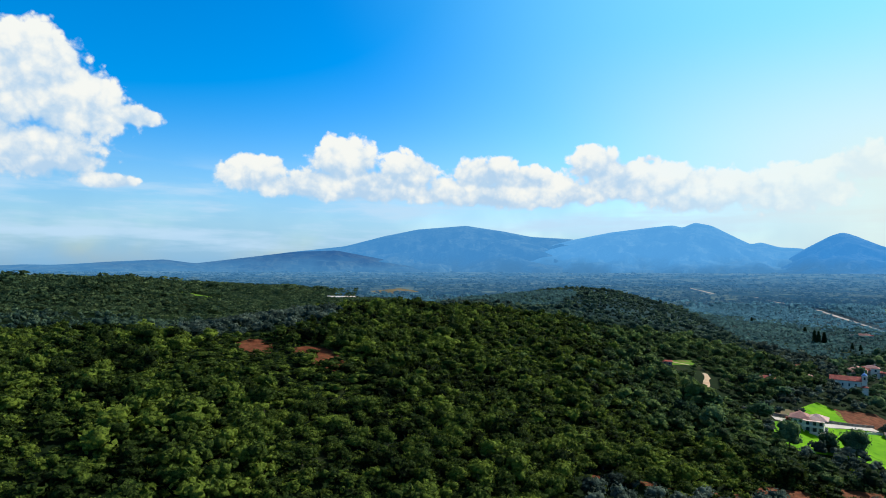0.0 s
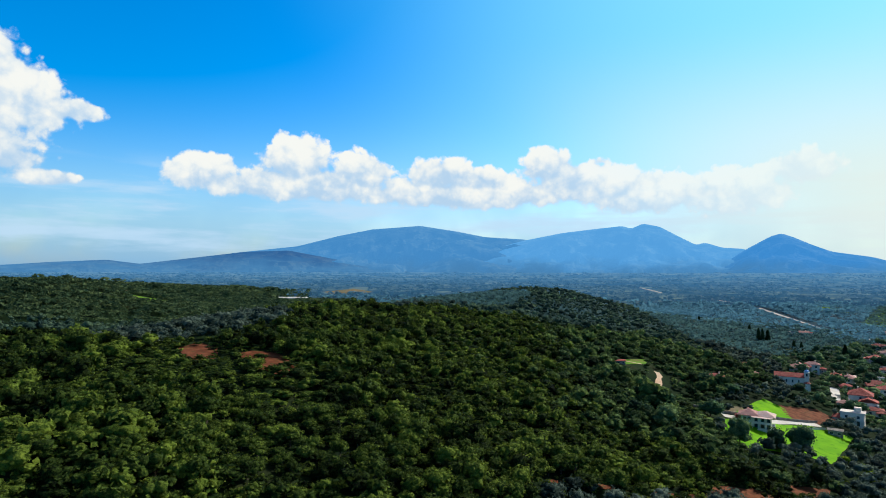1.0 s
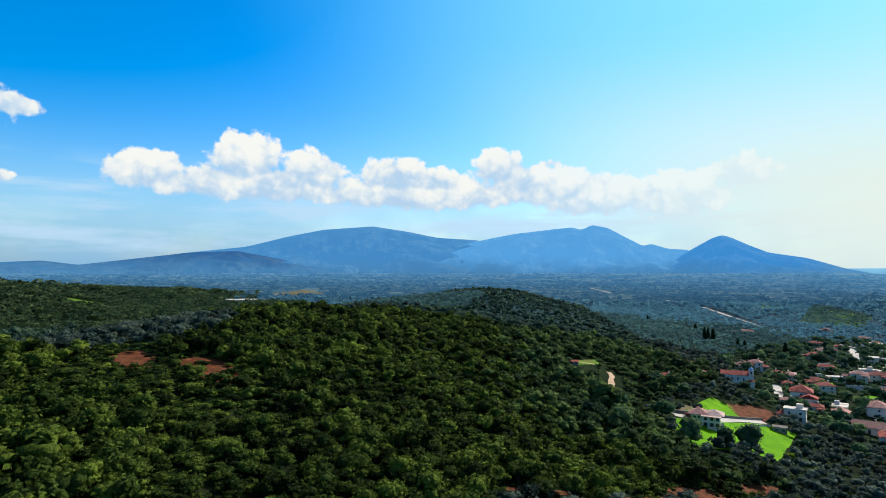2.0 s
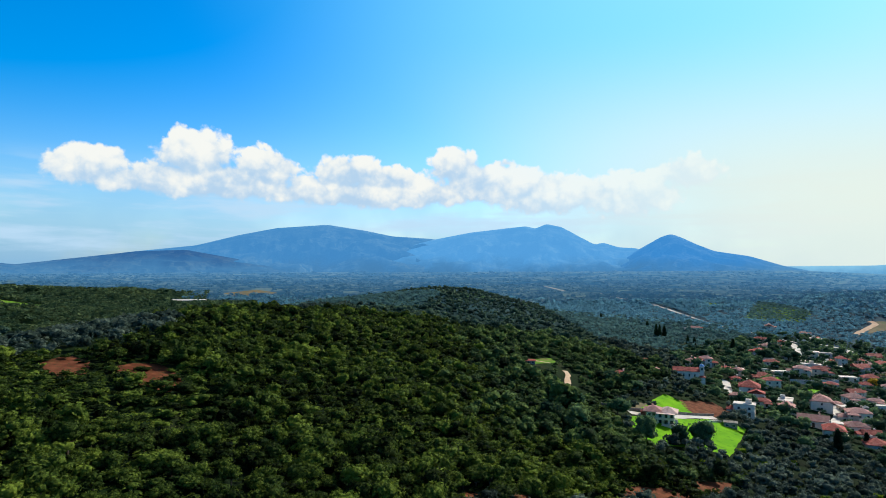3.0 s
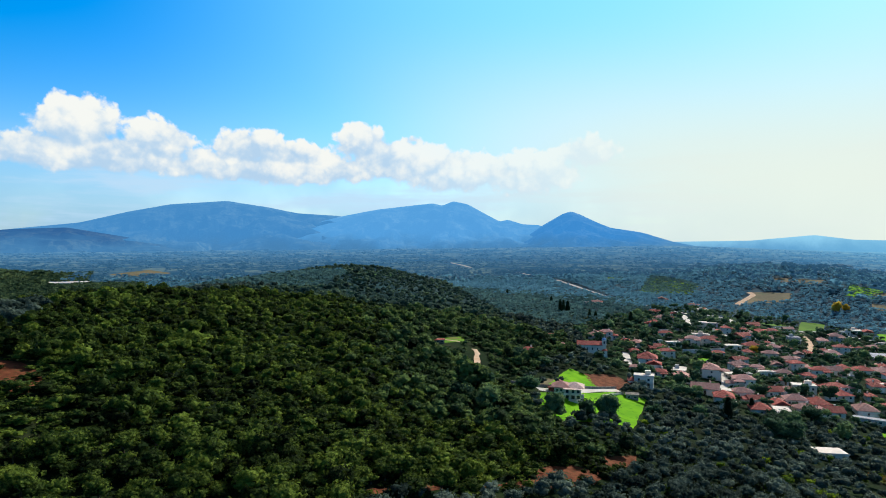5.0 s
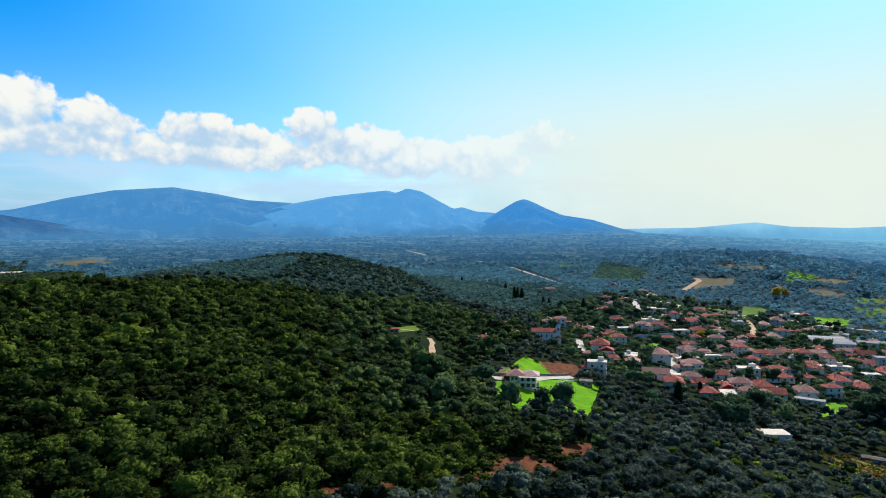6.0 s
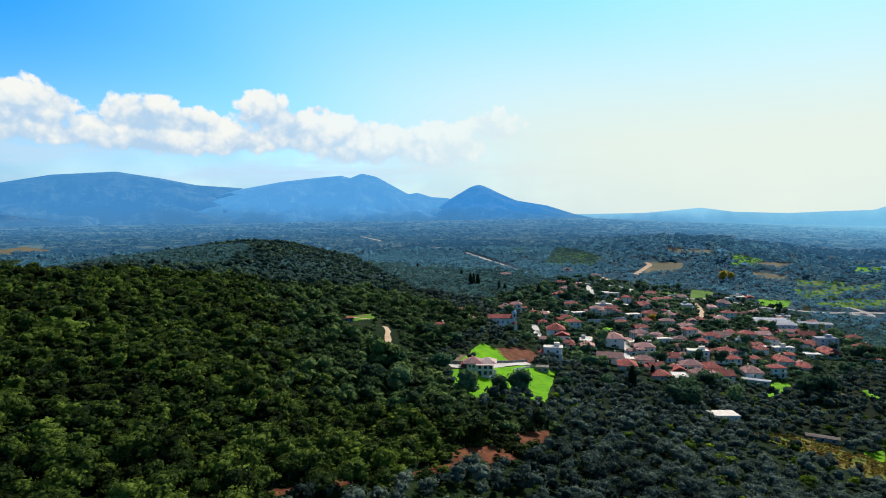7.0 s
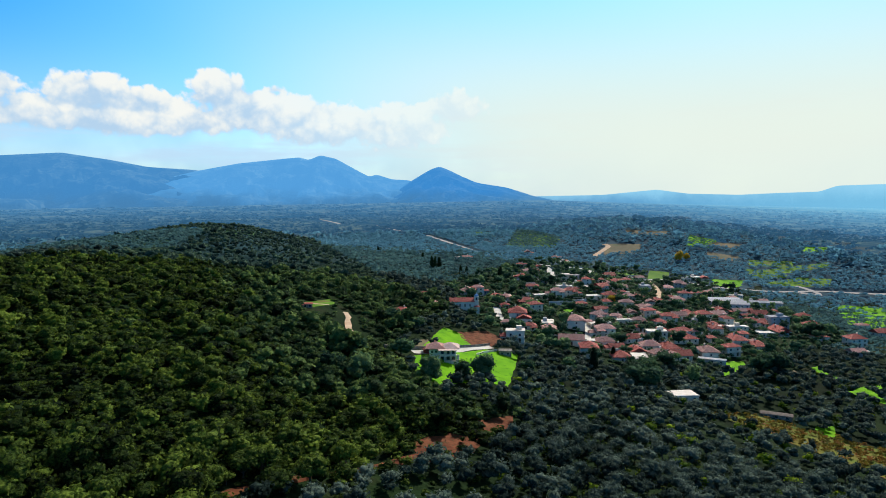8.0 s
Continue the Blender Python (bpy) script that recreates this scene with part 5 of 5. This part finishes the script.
lone_tree("broadleaf_tree", 456, 245, 12.2, 15.0, M_GARDEN, "dark green broadleaf tree above its neighbours", 27, 8, 420, 0.055)
lone_tree("broadleaf_tree", 533, 341, 8.0, 12.6, M_GARDEN, "dark green broadleaf tree above its neighbours", 28, 8, 420, 0.055)
lone_tree("broadleaf_tree", 536, 303, 8.9, 13.4, M_GARDEN, "dark green broadleaf tree above its neighbours", 29, 8, 420, 0.055)
lone_tree("broadleaf_tree", 322, 275, 6.0, 6.8, M_GARDEN, "dark green broadleaf tree above its neighbours", 30, 8, 420, 0.055)
lone_tree("broadleaf_tree", 184, 235, 6.1, 7.7, M_GARDEN, "dark green broadleaf tree above its neighbours", 31, 8, 420, 0.055)
lone_tree("broadleaf_tree", 276, 218, 9.4, 10.0, M_GARDEN, "dark green broadleaf tree above its neighbours", 32, 8, 420, 0.055)
lone_tree("broadleaf_tree", 98, 222, 10.0, 12.0, M_GARDEN, "dark green broadleaf tree above its neighbours", 33, 8, 420, 0.055)
lone_tree("broadleaf_tree", 89, 227, 9.0, 10.0, M_GARDEN, "dark green broadleaf tree above its neighbours", 34, 8, 420, 0.055)
lone_tree("broadleaf_tree", 131, 252, 7.1, 10.4, M_GARDEN, "dark green broadleaf tree above its neighbours", 35, 8, 420, 0.055)
lone_tree("broadleaf_tree", 111, 253, 7.8, 11.5, M_GARDEN, "dark green broadleaf tree above its neighbours", 36, 8, 420, 0.055)
lone_tree("broadleaf_tree", 150, 295, 7.8, 12.6, M_GARDEN, "dark green broadleaf tree above its neighbours", 37, 8, 420, 0.055)
lone_tree("broadleaf_tree", 160, 290, 6.7, 11.2, M_GARDEN, "dark green broadleaf tree above its neighbours", 38, 8, 420, 0.055)
lone_tree("broadleaf_tree", 212, 238, 7.2, 8.3, M_GARDEN, "dark green broadleaf tree above its neighbours", 39, 8, 420, 0.055)
lone_tree("broadleaf_tree", 249, 232, 7.8, 12.0, M_GARDEN, "dark green broadleaf tree above its neighbours", 40, 8, 420, 0.055)


# ---------------------------------------------------------------- the villa
def villa():
    x, y, turn = 150.0, 250.5, -35.0
    z = float(height(x, y)) - 0.2
    v = thing("villa", x, y, z + 0.3, turn, "white two-storey villa with pale pink hipped tile roof", "villa")
    bm = bmesh.new()
    add_box(bm, -6.0, 6.0, -3.2, 4.6, -2.2, 5.6)
    part("wall", bm, M_PLASTER, v)
    bm = bmesh.new()
    hip_roof(bm, 7.4, 8.2, 5.6, 2.7, 0.9, 1.0, x=-3.0, y=0.6)
    part("roof", bm, M_ROOF_PINK, v, "faded pink clay tile roof")
    bm = bmesh.new()
    hip_roof(bm, 7.0, 8.0, 5.62, 2.3, 0.9, 1.0, x=3.4, y=0.6)
    part("roof", bm, M_ROOF_VILLA, v, "pale cream tile roof")
    box_part("terrace", [(-1.5, 6.4, -6.6, -3.2, 2.55, 2.8), (-1.5, 6.4, -6.6, -3.2, -2.2, -0.3)], M_PLASTER, v)
    for px in (-1.2, 1.3, 3.8, 6.1):
        box_part("column", [(px - 0.16, px + 0.16, -6.45, -6.13, -0.3, 2.55)], M_PLASTER, v)
        box_part("column", [(px - 0.14, px + 0.14, -6.42, -6.14, 2.8, 5.5)], M_PLASTER, v)
    box_part("terrace_roof", [(-1.7, 6.6, -6.8, -3.0, 5.5, 5.72)], M_ROOF_VILLA, v)
    for k in range(3):
        box_part("railing", [(-1.1 + 2.5 * k, 1.2 + 2.5 * k, -6.5, -6.42, 3.62, 3.7), (-1.1 + 2.5 * k, 1.2 + 2.5 * k, -6.48, -6.44, 3.2, 3.25)]
                 + [(-1.1 + 2.5 * k + 0.25 * i, -1.06 + 2.5 * k + 0.25 * i, -6.48, -6.44, 2.8, 3.62) for i in range(10)], M_PLASTER, v)
    for px in (-4.6, -2.8):
        window_part(v, px, -3.2, 4.1, 1.1, 1.3, 0)
        window_part(v, px, -3.2, 1.0, 1.1, 1.3, 0)
    for px in (0.0, 2.6, 5.0):
        window_part(v, px, -3.2, 3.9, 1.2, 2.0, 0)
        window_part(v, px, -3.2, 0.9, 1.3, 2.0, 0, "door" if px == 2.6 else "window")
    for py in (-1.2, 2.2):
        window_part(v, 6.0, py, 4.1, 1.1, 1.3, 1)
        window_part(v, -6.0, py, 4.1, 1.1, 1.3, 3)
    box_part("chimney", [(-3.9, -3.2, 2.2, 2.9, 5.8, 8.2), (-4.0, -3.1, 2.1, 3.0, 8.2, 8.35)], M_ROOF_PINK, v)
    for i in range(10):
        box_part("stair_step", [(6.4, 7.6, -6.4 + 0.35 * i, -6.05 + 0.35 * i, -2.2, 0.28 * i)], M_CONCRETE, v)
    bm = bmesh.new()
    hip_roof(bm, 3.0, 3.0, 3.9, 0.8, 0.3, 1.0, x=-7.3, y=2.6)
    add_box(bm, -8.8, -5.8, 1.1, 4.1, -1.5, 3.9)
    part("annex", bm, M_ROOF_RED, v, "small red-roofed annex")
    v.scale = (0.92, 0.92, 0.80)
    SITES.append((x, y, 9.5))


def church():
    x, y, turn = 227.0, 342.0, -33.0
    z = float(height(x, y)) - 0.4
    c = thing("church", x, y, z, turn, "white church with red tile roof and bell tower", "church")
    bm = bmesh.new()
    add_box(bm, -9.2, 7.0, -4.2, 4.2, -2.0, 5.6)
    for gx in (-9.2, 7.0):                              # gable ends
        a = [bm.verts.new((gx, yy, zz)) for yy, zz in ((-4.2, 5.6), (4.2, 5.6), (0, 7.5))]
        bm.faces.new(a)
    part("wall", bm, M_PLASTER, c)
    bm = bmesh.new()
    hip_roof(bm, 16.2, 8.4, 5.6, 2.3, 0.4, 0.0, x=-1.1)
    part("roof", bm, M_ROOF_RED, c)
    for wx in (-6.0, -2.6, 0.8, 4.2):
        window_part(c, wx, -4.2, 3.2, 0.8, 1.7, 0)
    window_part(c, -9.2, 0, 1.2, 1.4, 2.4, 3, "door")
    tower = box_part("bell_tower", [(7.2, 10.0, -3.6, -0.8, -2.0, 9.0), (7.0, 10.2, -3.8, -0.6, 6.1, 6.35), (7.0, 10.2, -3.8, -0.6, 9.0, 9.25)], M_PLASTER, c)
    for o, (ox, oy) in enumerate(((8.6, -3.6), (10.0, -2.2))):
        window_part(tower, ox, oy, 7.6, 1.0, 1.7, o)
    bm = bmesh.new()
    bmesh.ops.create_uvsphere(bm, u_segments=16, v_segments=9, radius=1.45)
    bmesh.ops.translate(bm, verts=bm.verts[:], vec=(8.6, -2.2, 9.3))
    add_box(bm, 8.55, 8.65, -2.25, -2.15, 10.7, 11.9)
    add_box(bm, 8.25, 8.95, -2.24, -2.16, 11.3, 11.42)
    part("dome", bm, M_BLUE, tower, "pale blue dome with a cross")
    bm = bmesh.new()
    add_box(bm, 7.2, 10.4, -6.4, -3.62, -2.0, 2.4)
    part("porch_wall", bm, M_PLASTER, c)
    bm = bmesh.new()
    hip_roof(bm, 3.4, 3.0, 2.4, 0.9, 0.3, 1.0, x=8.8, y=-5.0)
    part("porch_roof", bm, M_ROOF_RED, c)
    box_part("side_hall", [(-6.0, 5.0, 4.22, 9.0, -2.0, 4.6), (-6.2, 5.2, 4.22, 9.2, 4.6, 4.85)], M_ROOF_WHITE, c, "white flat-roofed side hall")
    c.scale = (0.9, 0.9, 0.9)
    SITES.append((x, y, 12))


def shed(name, x, y, w, d, h, turn, roof_mat, wall_mat, label, ridge=0.12, category="shed"):
    z = float(height(x, y)) - 0.3
    s = thing(name, x, y, z, turn, label, category)
    box_part("wall", [(-w / 2, w / 2, -d / 2, d / 2, -1.0, h)], wall_mat, s)
    bm = bmesh.new()
    hip_roof(bm, w, d, h, d * ridge, 0.35, 0.0, thick=0.12)
    part("roof", bm, roof_mat, s)
    n = max(2, int(w / 4))
    for i in range(n):
        window_part(s, -w / 2 + w * (i + 0.5) / n, -d / 2, h * 0.55, 1.2, 1.0, 0)
    window_part(s, w / 2, 0, 1.1, 1.4, 2.1, 1, "door")
    SITES.append((x, y, max(w, d) * 0.55))
    return s


M_ROOF_PALE = tile_material("pale_sheet_roof", (0.46, 0.45, 0.46), (0.60, 0.58, 0.58))
M_OLD_ROOF = tile_material("weathered_brown_roof", (0.10, 0.075, 0.06), (0.17, 0.13, 0.11))
M_ROOF_VILLA = tile_material("pale_cream_tiles", (0.60, 0.40, 0.34), (0.70, 0.50, 0.43))
villa()
church()
house(244, 201.5, 11.5, "w", -30, 1, "c", 8.5)
house(218, 283, 9.5, "w", -42, 2, "w", 8)
shed("long_shed", 271, 174, 12, 3.6, 1.9, -62, M_OLD_ROOF, M_STONE, "long low brown shed among the trees")
for k in range(4):
    shed("warehouse", 509 + 6.2 * k, 337 + 6.4 * k, 30, 7.6, 4.0, -46, M_ROOF_PALE, M_GREY, "long gabled shed with pale grey sheet roof", 0.16, "warehouse")
shed("warehouse", 566, 337, 27, 11, 5.0, -52, M_ROOF_GREY, M_GREY, "grey warehouse with a low sheet roof", 0.10, "warehouse")
shed("long_shed", 322, 236, 14, 4, 2.6, -62, M_ROOF_GREY, M_GREY, "pale grey lean-to shed below the houses", 0.05)
shed("farm_building", -152, 905, 46, 11, 3.4, 8, M_ROOF_WHITE, M_PLASTER, "long white farm building on the plain", 0.1, "farm building")
shed("ruin", 191, 259, 5.5, 4, 2.6, -38, M_STONE, M_STONE, "old stone ruin overgrown beside the lawn", 0.15, "ruin")
shed("hut", 117, 317, 4.5, 3, 1.8, -20, M_ROOF_RED, M_STONE, "small red-roofed hut below the clearing", 0.2, "hut")
house(280, 767, 8, "w", -20, 2, "w", 7)


def garden_wall(points, tall, mat, label):
    line = along(points, 3.0)
    d = np.gradient(line, axis=0)
    side = np.stack([-d[:, 1], d[:, 0]], -1) / np.hypot(d[:, 0], d[:, 1])[:, None] * 0.18
    z = height(line[:, 0], line[:, 1])
    rows = [np.stack([(line + side * s)[:, 0], (line + side * s)[:, 1], z + h], -1) for s, h in ((-1, -0.6), (-1, tall), (1, tall), (1, -0.6))]
    ob = mesh_object("garden_wall", np.stack(rows, 1).reshape(-1, 3), grid_faces(len(line), 4), mat)
    return tagged(ob, label, "wall", kind="structure")


garden_wall([(128, 261), (140, 260), (150, 262), (166, 265), (180, 268), (192, 272)], 1.2, M_STONE, "low stone wall along the driveway")
garden_wall([(317, 361), (331, 362), (346, 364), (361, 366)], 3.0, M_GREY, "long grey retaining wall above the gardens")
garden_wall([(172, 256), (180, 260), (190, 264)], 0.9, M_PLASTER, "low white wall beside the lawn")
SITES += [(320, 358, 6), (332, 358, 6), (345, 359, 6), (357, 361, 6)]          # trees kept off so that the retaining wall shows to the camera
SITES += [(118, 311, 6), (126, 318, 5), (129, 280, 4), (120, 268, 4)]          # trees kept off so that the clearing and the track show to the camera


def planted_rows(corners, gap, space, tall, mat, label, seed, loose=0.3):
    """Vines or young trees in straight rows inside a field."""
    c = np.array(corners, float)
    rng = np.random.default_rng(seed)
    d = (c[1] - c[0]) / np.hypot(*(c[1] - c[0]))
    n = np.array((-d[1], d[0]))
    u, w = np.meshgrid(np.arange(-150, 150, space), np.arange(-150, 150, gap))
    mid = c.mean(0)
    x = (mid[0] + u * d[0] + w * n[0]).ravel() + rng.normal(size=u.size) * loose
    y = (mid[1] + u * d[1] + w * n[1]).ravel() + rng.normal(size=u.size) * loose
    k = inside(c, x, y)
    h = rng.uniform(0.8, 1.2, k.sum()) * tall
    grove("vineyard", DOT, x[k], y[k], h, h * 1.5, mat, label, "vineyard", seed)


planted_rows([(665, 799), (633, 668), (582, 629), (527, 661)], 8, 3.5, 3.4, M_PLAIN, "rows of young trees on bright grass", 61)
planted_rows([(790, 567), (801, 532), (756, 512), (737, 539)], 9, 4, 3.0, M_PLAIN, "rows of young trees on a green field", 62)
planted_rows([(241, 187), (262, 180), (273, 134), (236, 121), (240, 137), (242, 168)], 3.2, 2.6, 1.8, M_RUST, "yellow and rusty autumn scrub in a strip", 63, 1.5)
spread_trees()
